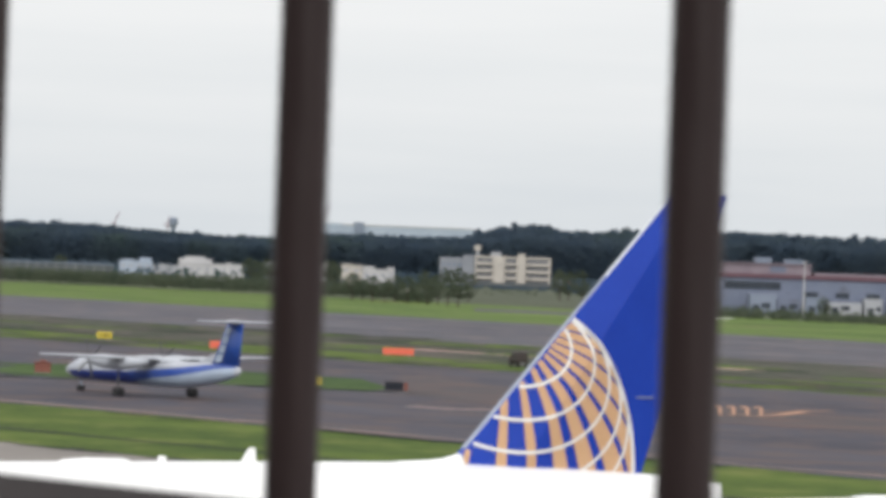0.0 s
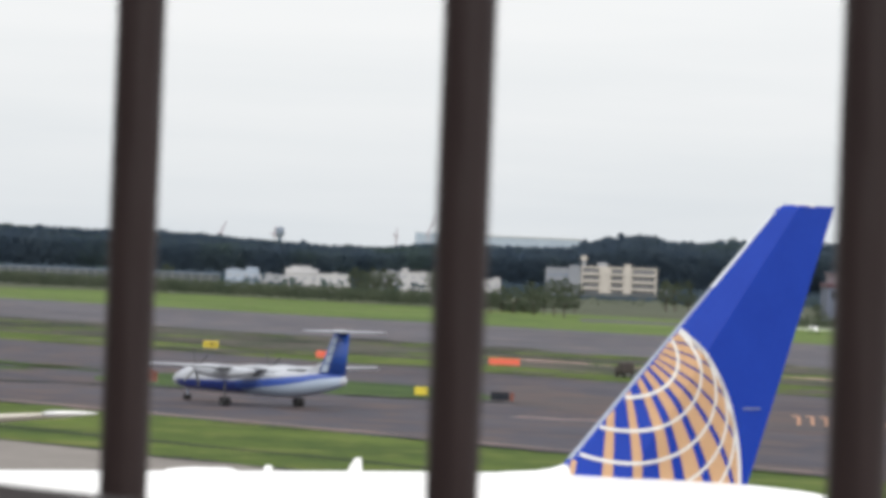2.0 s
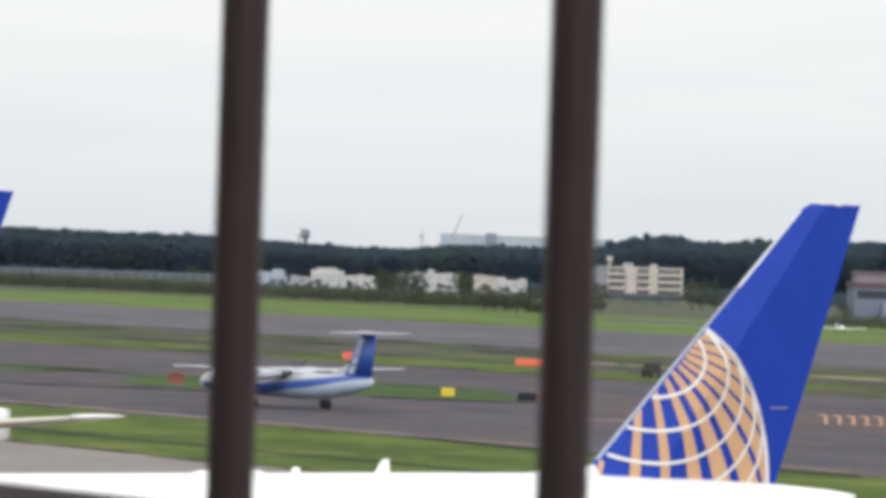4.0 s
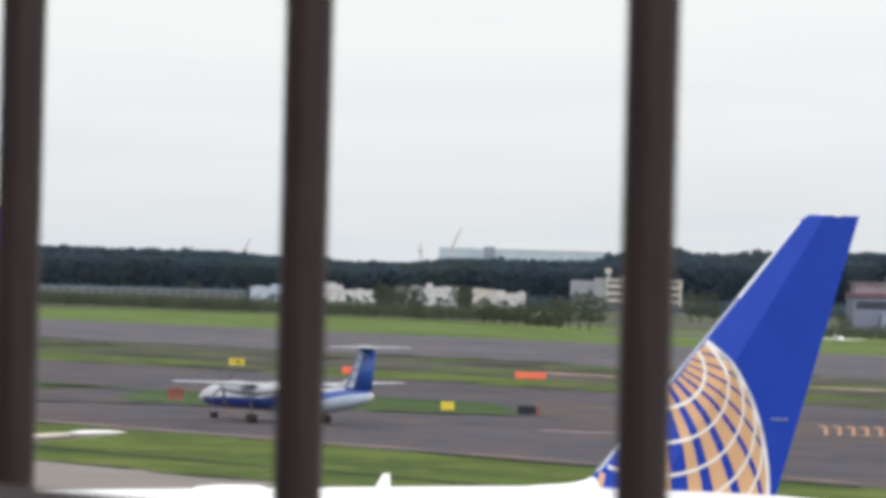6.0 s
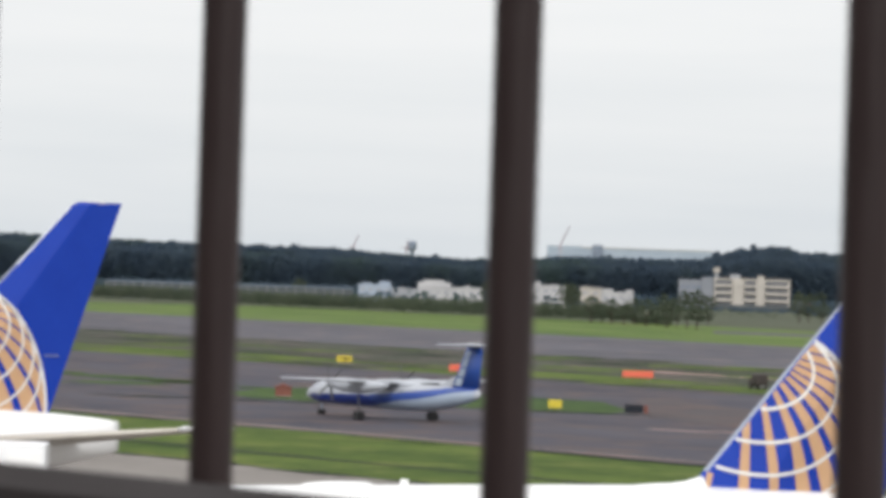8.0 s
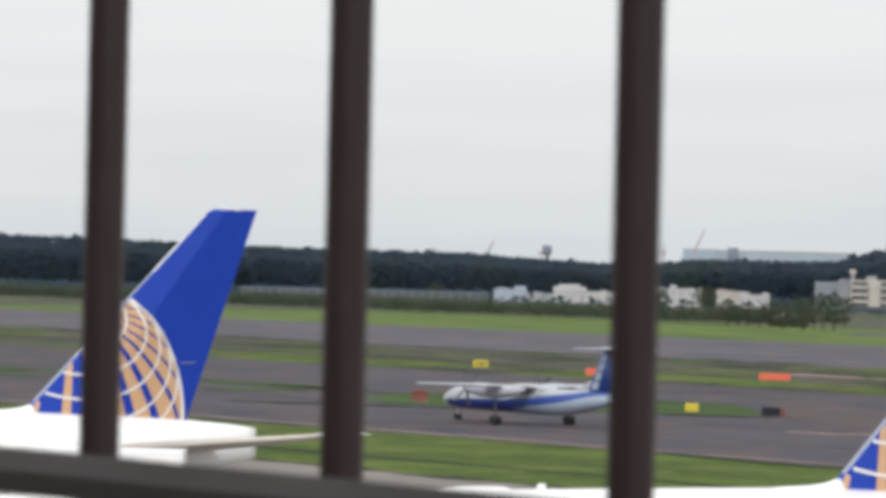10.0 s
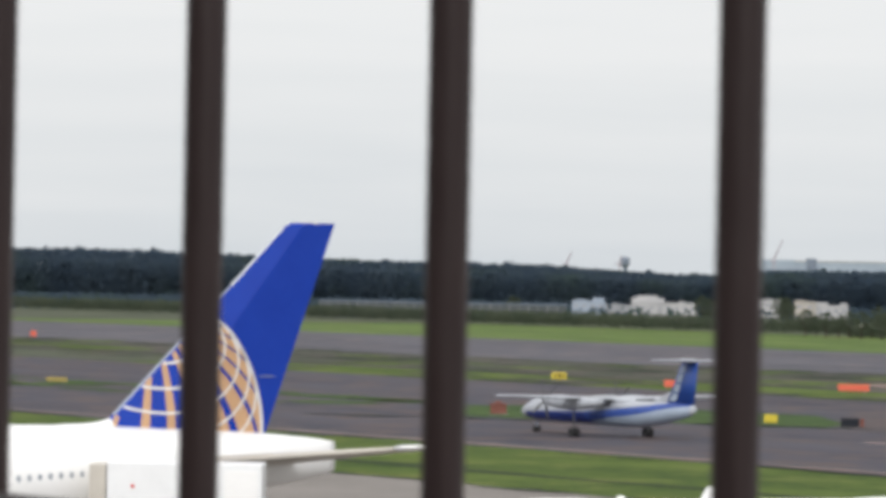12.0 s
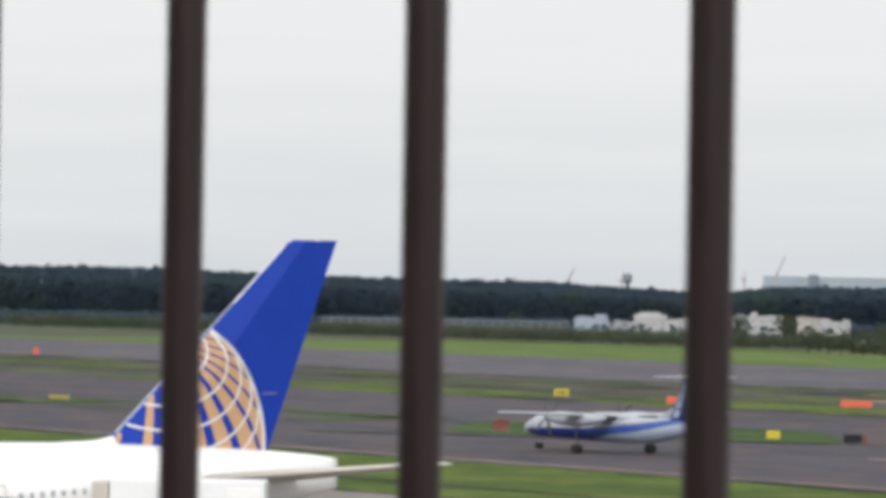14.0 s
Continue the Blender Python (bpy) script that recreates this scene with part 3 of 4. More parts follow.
def airliner(m, label, globe=GLOBE):
    root = thing("airliner", label, "airliner", m, group="parked airliners")
    bm = bmesh.new()
    xs = sorted({f[0] for f in FUS} | {0.7 + i * 1.5 for i in range(42)})
    rings = []
    for x in xs:
        lo, hi, w = prof(FUS, x)
        rings.append(oval(x, (lo + hi) / 2, w, (hi - lo) / 2, 40))
    add_loft(bm, rings)
    body = part("fuselage", bm, M["white"], root, "glossy white painted fuselage", smooth=True)
    # grey belly line under the tail, cabin windows, doors, cockpit glass
    for side in (0, 1):
        for i in range(74):
            x = 13.2 + i * 0.56
            if any(abs(x - d) < 0.95 for d in (19.6, 32.5, 46.5)):
                continue
            for a0, a1 in ((0.13, 0.245),):
                c = []
                for dx, an in ((-0.12, a0), (0.12, a0), (0.12, a1), (-0.12, a1)):
                    c.append(skin_pt(FUS, x + dx, math.pi - an if side else an, 0.012))
                win = bmesh.new()
                f = win.faces.new([win.verts.new(p) for p in c])
                bmesh.ops.bevel(win, geom=list(f.verts), offset=0.07, segments=2, affect='VERTICES')
                part("cabin_window", win, M["cabin"], body)
        for d in (19.6, 32.5, 46.5, 56.5):
            dm = bmesh.new()
            for (x0, x1, a0, a1) in ((d - 0.62, d - 0.56, -0.32, 0.36), (d + 0.56, d + 0.62, -0.32, 0.36), (d - 0.62, d + 0.62, 0.36, 0.385), (d - 0.62, d + 0.62, -0.345, -0.32)):
                n = 6
                for j in range(n):
                    b0, b1 = a0 + (a1 - a0) * j / n, a0 + (a1 - a0) * (j + 1) / n
                    c = [skin_pt(FUS, x, math.pi - an if side else an, 0.014) for x, an in ((x0, b0), (x1, b0), (x1, b1), (x0, b1))]
                    dm.faces.new([dm.verts.new(p) for p in c])
            part("door_outline", dm, M["grey"], body)
    ck = bmesh.new()
    for i in range(-3, 3):
        a0, a1 = math.pi / 2 + i * 0.33, math.pi / 2 + (i + 0.88) * 0.33
        c = [skin_pt(FUS, x, a, 0.015) for x, a in ((61.0, a0), (61.9, a0), (61.9, a1), (61.0, a1))]
        ck.faces.new([ck.verts.new(p) for p in c])
    part("cockpit_glazing", ck, M["glass"], body)
    fin = part("tail_fin", fin_bm(), M["blue"], root, "royal blue tail fin with a gold and white globe")
    gaps = [(62.0, 0.0, 0.0), *GAPS, (262.0, 0.0, 0.5)]
    for i, (left, right) in enumerate(zip(gaps, gaps[1:])):
        gb = globe_band(left, right, 3.0 if i else 44.7, globe)
        if len(gb.faces):
            part("globe_band", gb, M["gold"], fin, "gold band of the globe emblem")
    for pol in (24.0, 34.8, 44.7, 54.4, 63.4):
        for gr in globe_ring(pol, globe):
            if len(gr.faces):
                part("globe_line", gr, M["lattice"], fin, "white line of the globe emblem")
    part("globe_rim", globe_rim(globe), M["lattice"], fin, "white rim of the globe emblem")
    part("tail_light", box(1.0, 1.9, -0.1, 0.1, 18.44, 18.56, 0.03), M["lattice"], fin, "small pale light fairing at the fin tip")
    part("fin_fillet", fillet_bm(), M["white"], root, "white fairing at the foot of the fin", smooth=True)
    part("leading_edge", fin_nose(9.5, 15.5, 0.013), M["alu"], fin, "dull bare metal leading edge", smooth=True)
    part("leading_edge", fin_nose(15.5, 18.25, 0.020), M["bright_alu"], fin, "bright bare metal leading edge", smooth=True)
    part("registration_bar", box(3.3, 4.1, fin_half(3.7, 11.3) - 0.03, fin_half(3.7, 11.3) + 0.04, 11.27, 11.32), M["alu"], fin)
    for s in (1, -1):
        part("stabiliser", wing_bm((9.3, 6.6, s * 0.8, 7.25), (1.9, 2.05, s * 10.0, 8.36), 0.10, 0.09), M["grey"], root, "grey horizontal stabiliser", smooth=True)
        part("stabiliser_tip", wing_bm((2.6, 2.5, s * 9.3, 8.29), (1.85, 1.8, s * 10.2, 8.40), 0.13, 0.10), M["white"], root, "white stabiliser tip", smooth=True)
        part("wing", wing_bm((42.0, 13.5, s * 2.4, 4.0), (22.0, 2.2, s * 30.4, 7.0), 0.12, 0.10), M["grey"], root, "grey swept wing", smooth=True)
        eng = bmesh.new()
        add_loft(eng, [oval(x, 2.65, r, r, 24) for x, r in ((41.5, 1.55), (41.0, 1.75), (38.5, 1.8), (36.0, 1.5), (34.5, 1.05))])
        bmesh.ops.translate(eng, verts=eng.verts, vec=(0, s * 9.6, 0))
        part("engine", eng, M["white"], root, smooth=True)
        part("pylon", box(34.8, 40.0, s * 9.6 - 0.2, s * 9.6 + 0.2, 4.2, 5.2, 0.1), M["grey"], root)
        for dx in (-1.45, 0, 1.45):
            part("main_wheel", tube((31 + dx, s * 5.5 - 0.7, 0.68), (31 + dx, s * 5.5 + 0.7, 0.68), 0.66, seg=20), M["rubber"], root)
        part("main_gear_leg", tube((31, s * 5.5, 0.7), (31, s * 4.9, 4.2), 0.22), M["steel"], root)
    part("nose_wheel", tube((57, -0.4, 0.56), (57, 0.4, 0.56), 0.54, seg=20), M["rubber"], root)
    part("nose_gear_leg", tube((57, 0, 0.56), (57.3, 0, 3.2), 0.16), M["steel"], root)
    # aerials on the crown
    bm = bmesh.new()
    add_loft(bm, [[(21.25, -0.05, 9.0), (20.65, -0.05, 9.0), (20.65, 0.05, 9.0), (21.25, 0.05, 9.0)], [(20.92, -0.02, 9.5), (20.68, -0.02, 9.5), (20.68, 0.02, 9.5), (20.92, 0.02, 9.5)]])
    part("blade_aerial", bm, M["white"], root)
    part("beacon", box(24.3, 24.55, -0.1, 0.1, 9.0, 9.24, 0.05), M["white"], root)
    bm = bmesh.new()
    add_loft(bm, [oval(x, 9.02, w, h, 16) for x, w, h in ((25.6, 0.1, 0.05), (26.0, 0.45, 0.15), (27.4, 0.5, 0.17), (28.2, 0.3, 0.12), (28.6, 0.05, 0.03))])
    part("aerial_fairing", bm, M["white"], root, smooth=True)
    return root


airliner(pose(14.5, 163.5, 0, 0, 0, 218.0), "white airliner with royal blue globe-marked fin, parked on the apron")
airliner(pose(-20.8, 218.0, 0, 0, 0, 218.0) @ Matrix.Scale(1.0085, 4), "white airliner with blue fin standing beyond another airliner", (10.62, 8.60, 6.72))

# ---- turboprop on the taxiway ----
TF = [(-14.9, 3.1, 3.6, 0.08), (-14.3, 2.75, 3.8, 0.36), (-12.3, 2.2, 3.9, 0.75), (-9.0, 1.6, 3.92, 1.1), (-5.5, 1.2, 3.92, 1.3), (-3.0, 1.15, 3.92, 1.35), (10.5, 1.15, 3.92, 1.35),
      (12.8, 1.2, 3.85, 1.28), (14.2, 1.35, 3.5, 1.1), (15.5, 1.55, 2.95, 0.78), (16.2, 1.75, 2.5, 0.42), (16.5, 1.95, 2.25, 0.06)]


def ribbon(bm, table, x0, x1, lo, hi, off, side, steps=40, n=6):
    """A painted band between two angles that change along the fuselage, on one side."""
    for i in range(steps):
        xa, xb = x0 + (x1 - x0) * i / steps, x0 + (x1 - x0) * (i + 1) / steps
        for j in range(n):
            q = []
            for x, f in ((xa, j), (xb, j), (xb, j + 1), (xa, j + 1)):
                an = lo(x) + (hi(x) - lo(x)) * f / n
                q.append(skin_pt(table, x, math.pi - an if side else an, off))
            bm.faces.new([bm.verts.new(p) for p in q])
    return bm


def lerp(x, *pts):
    for (a, p), (b, q) in zip(pts, pts[1:]):
        if a <= x <= b:
            return p + (q - p) * (x - a) / (b - a)
    return pts[0][1] if x < pts[0][0] else pts[-1][1]


def turboprop(m):
    root = thing("turboprop_airliner", "white and blue high-wing turboprop airliner taxiing on grey asphalt", "airliner", m)
    bm = bmesh.new()
    xs = sorted({f[0] for f in TF} | {-14 + i * 1.0 for i in range(30)})
    rings = []
    for x in xs:
        lo, hi, w = prof(TF, x)
        rings.append(oval(x, (lo + hi) / 2, w, (hi - lo) / 2, 28))
    add_loft(bm, rings)
    body = part("fuselage", bm, M["tpwhite"], root, smooth=True)
    for side in (0, 1):
        part("dark_stripe", ribbon(bmesh.new(), TF, -1.0, 14.6, lambda x: lerp(x, (-1, -0.35), (3, -0.95), (14.6, -0.9)), lambda x: lerp(x, (-1, 0.0), (5, 0.0), (14.6, -0.2)), 0.012, side), M["navy"], body, "navy blue lower stripe")
        part("belly_panel", ribbon(bmesh.new(), TF, -14.2, 2.0, lambda x: -1.5, lambda x: lerp(x, (-14.4, 0.75), (-8, 0.1), (3, -0.6)) - 0.02, 0.012, side), M["belly"], body, "pale blue-grey belly")
        part("blue_stripe", ribbon(bmesh.new(), TF, -14.4, 3.0, lambda x: lerp(x, (-14.4, 0.75), (-8, 0.1), (3, -0.6)), lambda x: lerp(x, (-14.4, 1.5), (-11, 1.25), (-8.5, 0.8), (-3, 0.36), (3, 0.05)), 0.016, side), M["midblue"], body, "mid blue stripe rising towards the tail")
    for side in (0, 1):
        for i in range(24):
            x = -7.5 + i * 0.8
            c = [skin_pt(TF, x + dx, math.pi - an if side else an, 0.02) for dx, an in ((-0.13, 0.38), (0.13, 0.38), (0.13, 0.62), (-0.13, 0.62))]
            win = bmesh.new()
            win.faces.new([win.verts.new(p) for p in c])
            part("cabin_window", win, M["glass"], body)
    ck = bmesh.new()
    for i in range(-3, 3):
        a0, a1 = math.pi / 2 + i * 0.36, math.pi / 2 + (i + 0.9) * 0.36
        c = [skin_pt(TF, x, a, 0.015) for x, a in ((13.6, a0), (14.7, a0), (14.7, a1), (13.6, a1))]
        ck.faces.new([ck.verts.new(p) for p in c])
    part("cockpit_glazing", ck, M["navy"], body)
    part("wing_fairing", add_loft(bmesh.new(), [oval(x, 3.8, w, h, 18) for x, w, h in ((4.0, 0.2, 0.1), (3.0, 0.9, 0.45), (0, 1.1, 0.55), (-3.0, 0.9, 0.35), (-4.5, 0.2, 0.1))]), M["tpwhite"], root, smooth=True)
    for s in (1, -1):
        part("wing", wing_bm((1.3, 3.3, s * 0.6, 3.95), (0.4, 1.5, s * 14.4, 4.3), 0.15, 0.13), M["tpwhite"], root, smooth=True)
        bm = add_loft(bmesh.new(), [oval(x, z, r, h, 18) for x, z, r, h in ((5.4, 3.7, 0.3, 0.3), (4.8, 3.65, 0.52, 0.55), (3.0, 3.6, 0.62, 0.72), (0, 3.5, 0.6, 0.75), (-3.0, 3.6, 0.45, 0.5), (-5.2, 3.85, 0.12, 0.14))])
        bmesh.ops.translate(bm, verts=bm.verts, vec=(0, s * 4.7, 0))
        part("engine_nacelle", bm, M["tpwhite"], root, smooth=True)
        prop = part("propeller", tube((5.35, s * 4.7, 3.7), (5.95, s * 4.7, 3.7), 0.26, 0.05, 14), M["gear"], root)
        for k in range(6):
            a = k * math.pi / 3 + 0.3
            d = Vector((0, math.cos(a), math.sin(a)))
            e = Vector((0.6, -math.sin(a) * 0.8, math.cos(a) * 0.8)).normalized()
            c = Vector((5.55, s * 4.7, 3.7))
            bl = add_loft(bmesh.new(), [[c + d * r + e * w + Vector((0.02, 0, 0)), c + d * r - e * w + Vector((0.02, 0, 0)), c + d * r - e * w - Vector((0.02, 0, 0)), c + d * r + e * w - Vector((0.02, 0, 0))] for r, w in ((0.2, 0.07), (0.9, 0.14), (1.7, 0.13), (2.0, 0.06))])
            part("blade", bl, M["gear"], prop)
        part("main_gear_leg", tube((0, s * 4.7, 0.5), (0.2, s * 4.7, 3.2), 0.10), M["gear"], root)
        for dy in (-0.28, 0.28):
            part("main_wheel", tube((0, s * 4.7 + dy - 0.16, 0.5), (0, s * 4.7 + dy + 0.16, 0.5), 0.5, seg=18), M["rubber"], root)
        part("tailplane", wing_bm((-12.9, 2.1, s * 0.1, 8.28), (-13.7, 1.2, s * 4.9, 8.32), 0.12, 0.11), M["tpwhite"], root, smooth=True)
    part("nose_gear_leg", tube((13.9, 0, 0.35), (13.8, 0, 1.6), 0.09), M["belly"], root)
    for dy in (-0.2, 0.2):
        part("nose_wheel", tube((13.9, dy - 0.11, 0.34), (13.9, dy + 0.11, 0.34), 0.34, seg=16), M["rubber"], root)
    fin = part("tail_fin", wing_bm((-9.6, 5.0, 3.5, 0.0), (-12.5, 2.6, 8.2, 0.0), 0.11, 0.12, "z"), M["finblue"], root, "navy blue tail fin with pale lettering", smooth=True)
    bm = add_loft(bmesh.new(), [[(-7.2, 0.1, 3.8), (-10.5, 0.14, 3.8), (-10.5, -0.14, 3.8), (-7.2, -0.1, 3.8)], [(-10.4, 0.03, 5.0), (-10.9, 0.06, 5.0), (-10.9, -0.06, 5.0), (-10.4, -0.03, 5.0)]])
    part("dorsal_fin", bm, M["tpwhite"], fin)
    for s in (1, -1):
        for za, zb in ((4.1, 4.9), (5.05, 5.9), (6.05, 6.9), (7.0, 7.7)):
            q = []
            for z, f in ((za, 0.16), (za, 0.40), (zb, 0.40), (zb, 0.16)):
                k = (z - 3.5) / 4.7
                xl, ch = -9.6 - 2.9 * k, 5.0 - 2.4 * k
                q.append((xl - f * ch, s * (0.062 * ch + 0.012), z))
            bm = bmesh.new()
            bm.faces.new([bm.verts.new(p) for p in q])
            part("tail_mark", bm, M["belly"], fin, "pale grey mark on the fin")
    part("fin_cap", add_loft(bmesh.new(), [oval(x, 8.28, w, h, 14) for x, w, h in ((-12.0, 0.05, 0.05), (-12.4, 0.26, 0.2), (-14.2, 0.28, 0.22), (-15.2, 0.06, 0.06))]), M["tpwhite"], fin, smooth=True)
    return root


turboprop(pose(-16.4, 480.5, 0, 0, 0, 127.0))


# ---- signs by the taxiways ----
def sign(x, y, w, h, colour, label, marks=(), lift=0.35, group="", face=0.0):
    root = thing("taxiway_sign", label, "sign", pose(x, y, 0.05, 0, 0, face), group)
    part("panel", box(-w / 2, w / 2, -0.13, 0.13, lift, lift + h, 0.04), M[colour], root)
    for px in (-w * 0.35, w * 0.35):
        part("leg", tube((px, 0, -0.05), (px, 0, lift + 0.05), 0.05), M["steel"], root)
    for mx, mw, mh, mc in marks:
        part("mark", box(mx - mw / 2, mx + mw / 2, -0.15, -0.125, lift + h / 2 - mh / 2, lift + h / 2 + mh / 2), M[mc], root)
    return root


sign(-33.9, 742, 2.4, 1.05, "yellow", "yellow direction sign with dark marks on grass", [(-0.6, 0.25, 0.5, "black"), (0.15, 0.5, 0.5, "black"), (0.75, 0.2, 0.5, "black")], group="taxiway signs")
sign(-14.9, 701, 2.2, 1.05, "orange", "red mandatory sign standing on grass", group="taxiway signs")
sign(12.7, 699, 4.7, 1.0, "orange", "long red mandatory sign standing on grass", group="taxiway signs")
sign(-26.0, 533, 2.8, 0.7, "orange", "low red sign at the edge of the grass", group="taxiway signs", lift=0.2)
sign(0.2, 534, 1.55, 0.95, "yellow", "small yellow location sign on grass", group="taxiway signs", lift=0.2)
sign(9.2, 524, 2.1, 1.0, "black", "black location sign beside the taxiway", group="taxiway signs", lift=0.2)
sign(10.55, 524, 0.45, 0.95, "rust", "small faded red panel beside a black sign", group="taxiway signs", lift=0.2)
sign(-102.2, 656, 3.0, 0.65, "oldyellow", "weathered yellow sign beside the far taxiway", group="taxiway signs", lift=0.3)
sign(-179.7, 1115, 1.4, 1.4, "orange", "square red marker board in the grass", group="taxiway signs", lift=0.2)


def cabinet(x, y):
    root = thing("equipment_cabinet", "faded red field equipment cabinet on grass", "cabinet", pose(x, y, 0.05))
    part("body", box(-0.95, 0.95, -0.5, 0.5, 0.05, 1.15, 0.05), M["rust"], root)
    part("roof", box(-1.05, 1.05, -0.6, 0.6, 1.15, 1.3, 0.03), M["rust"], root)
    part("lamp_housing", box(-0.4, 0.4, -0.3, 0.3, 1.3, 1.55, 0.05), M["rust"], root)
    part("plinth", box(-1.0, 1.0, -0.55, 0.55, -0.05, 0.05), M["greywall"], root)


cabinet(-32.4, 551.5)


def service_truck(x, y, rz, size):
    root = thing("service_truck", "brown service truck parked on airfield grass", "truck", pose(x, y, 0.03, 0, 0, rz) @ Matrix.Scale(size, 4))
    part("cargo_body", box(-2.0, 0.9, -1.15, 1.15, 0.7, 2.85, 0.4), M["khaki"], root)
    bm = bmesh.new()
    add_loft(bm, [[(0.95, s * 0.9, 0.55), (2.4, s * 0.9, 0.55), (2.4, s * 0.9, 1.2), (2.1, s * 0.86, 1.95), (0.95, s * 0.86, 2.05)] for s in (-1, 1)])
    part("cab", bm, M["khaki"], root)
    part("windscreen", box(2.16, 2.3, -0.75, 0.75, 1.25, 1.8), M["glass"], root)
    part("chassis", box(-1.9, 2.3, -0.5, 0.5, 0.45, 0.75), M["steel"], root)
    for wx in (-1.3, 1.6):
        for s in (-0.8, 0.8):
            part("wheel", tube((wx, s - 0.13, 0.4), (wx, s + 0.13, 0.4), 0.4, seg=16), M["rubber"], root)


service_truck(29.5, 665, 112, 0.8)


def light_aircraft(x, y, rz):
    root = thing("light_aircraft", "small white light aircraft parked beyond the runway", "aircraft", pose(x, y, 0.03, 0, 0, rz))
    part("fuselage", add_loft(bmesh.new(), [oval(px, z, w, h, 14) for px, z, w, h in ((2.6, 1.3, 0.2, 0.2), (2.2, 1.3, 0.5, 0.5), (0.8, 1.5, 0.6, 0.75), (-0.8, 1.5, 0.5, 0.6), (-4.8, 1.6, 0.12, 0.15))]), M["white"], root, smooth=True)
    for s in (1, -1):
        part("wing", wing_bm((1.2, 1.6, s * 0.2, 1.1), (0.9, 1.2, s * 7.0, 1.45), 0.16, 0.13), M["white"], root, smooth=True)
        part("tailplane", wing_bm((-4.0, 0.9, s * 0.05, 1.7), (-4.1, 0.7, s * 1.7, 1.75), 0.1, 0.1), M["white"], root)
        part("wheel", tube((0.3, s * 1.2 - 0.1, 0.25), (0.3, s * 1.2 + 0.1, 0.25), 0.25), M["rubber"], root)
        part("wheel_leg", tube((0.3, s * 1.2, 0.25), (0.3, s * 0.5, 1.0), 0.05), M["steel"], root)
    part("nose_wheel", tube((2.1, -0.08, 0.22), (2.1, 0.08, 0.22), 0.22), M["rubber"], root)
    part("nose_leg", tube((2.1, 0, 0.22), (2.1, 0, 0.9), 0.05), M["steel"], root)
    part("canopy", box(-0.3, 1.3, -0.62, 0.62, 1.6, 2.45, 0.2), M["glass"], root)
    part("tail_fin", wing_bm((-3.8, 1.2, 1.6, 0), (-4.4, 0.7, 2.7, 0), 0.1, 0.1, "z"), M["white"], root)


light_aircraft(104.3, 1224, -80)

# ---- painted lines ----
strip("edge_line", M["pale_line"], 248.6, 249.8, -700, 500, 0.075, "worn pale edge line of the taxiway", "line", steps=160, wob=0.7, seed=7)
strip("runway_line", M["pink_line"], 469.5, 474.0, -600, -515, 0.075, "worn reddish line across the rough ground", "line", steps=20, wob=0.5, seed=8)


def painted(name, pts, w, material, label, z=0.075):
    bm = bmesh.new()
    row = []
    for i, p in enumerate(pts):
        a, b = Vector(pts[max(0, i - 1)]), Vector(pts[min(len(pts) - 1, i + 1)])
        d = (b - a).normalized()
        nrm = Vector((-d.y, d.x)) * w / 2
        p = Vector(p)
        row.append((bm.verts.new((p.x + nrm.x, p.y + nrm.y, z)), bm.verts.new((p.x - nrm.x, p.y - nrm.y, z))))
    for (a, b), (c, d) in zip(row, row[1:]):
        bm.faces.new([a, b, d, c])
    return tagged(part(name, bm, material), label, "line", kind="structure")


painted("taxi_line", [(44, 487), (47.5, 487.7), (50, 492), (54.4, 508), (58, 512)], 1.5, M["line"], "orange curved guide line on asphalt")
painted("taxi_line", [(57, 506), (62.5, 504), (80, 488)], 1.0, M["pale_line"], "worn guide line on asphalt")
painted("taxi_line", [(10, 478), (15, 474.5), (19, 476.5), (24, 480)], 2.2, M["pink_line"], "faded pink guide line on asphalt")
for i in range(6):
    x = 41 + i * 1.5
    painted("dash_mark", [((x - 0.5) * 1.03, 515), ((x + 0.3) * 1.03, 515), ((x + 0.36) * 0.972, 486)], 0.4, M["line"], "orange hook-shaped marks painted on asphalt")
    painted("dash_mark", [((x - 0.45) * 1.03, 515), ((x + 0.36) * 1.03, 515)], 5.0, M["line"], "orange cross stroke painted on asphalt", 0.08)

# ---- far woods ----
def clumps(centres, radii, rng, flat=0.8, leaves=6):
    """Sprays of small bent leaf blades round each centre, as one list of vertices and faces."""
    c = np.repeat(np.asarray(centres, float), leaves, 0)
    r = np.repeat(np.asarray(radii, float), leaves)
    n = len(c)
    d = rng.normal(size=(n, 3))
    d /= np.linalg.norm(d, axis=1)[:, None]
    mid = c + d * (r * rng.uniform(0.15, 1.0, n))[:, None] * np.array([1, 1, flat])
    t = rng.normal(size=(n, 3))
    t -= d * (t * d).sum(1)[:, None]
    t /= np.linalg.norm(t, axis=1)[:, None]
    w = np.cross(d, t)
    size = (r * rng.uniform(0.45, 0.8, n))[:, None]
    v = np.stack([mid - t * size, mid + w * size * 0.62 + d * size * 0.25, mid + t * size * 1.1, mid - w * size * 0.62 + d * size * 0.18], 1)
    base = (np.arange(n) * 4)[:, None]
    f = np.concatenate([base + np.array([0, 1, 2]), base + np.array([0, 2, 3])])
    return v.reshape(-1, 3), f


def clump_mesh(name, centres, radii, material, seed, flat=0.8):
    v, f = clumps(np.array(centres), np.array(radii), np.random.default_rng(seed), flat)
    me = bpy.data.meshes.new(name)
    me.from_pydata(v.tolist(), [], f.tolist())
    me.materials.append(material)
    return me


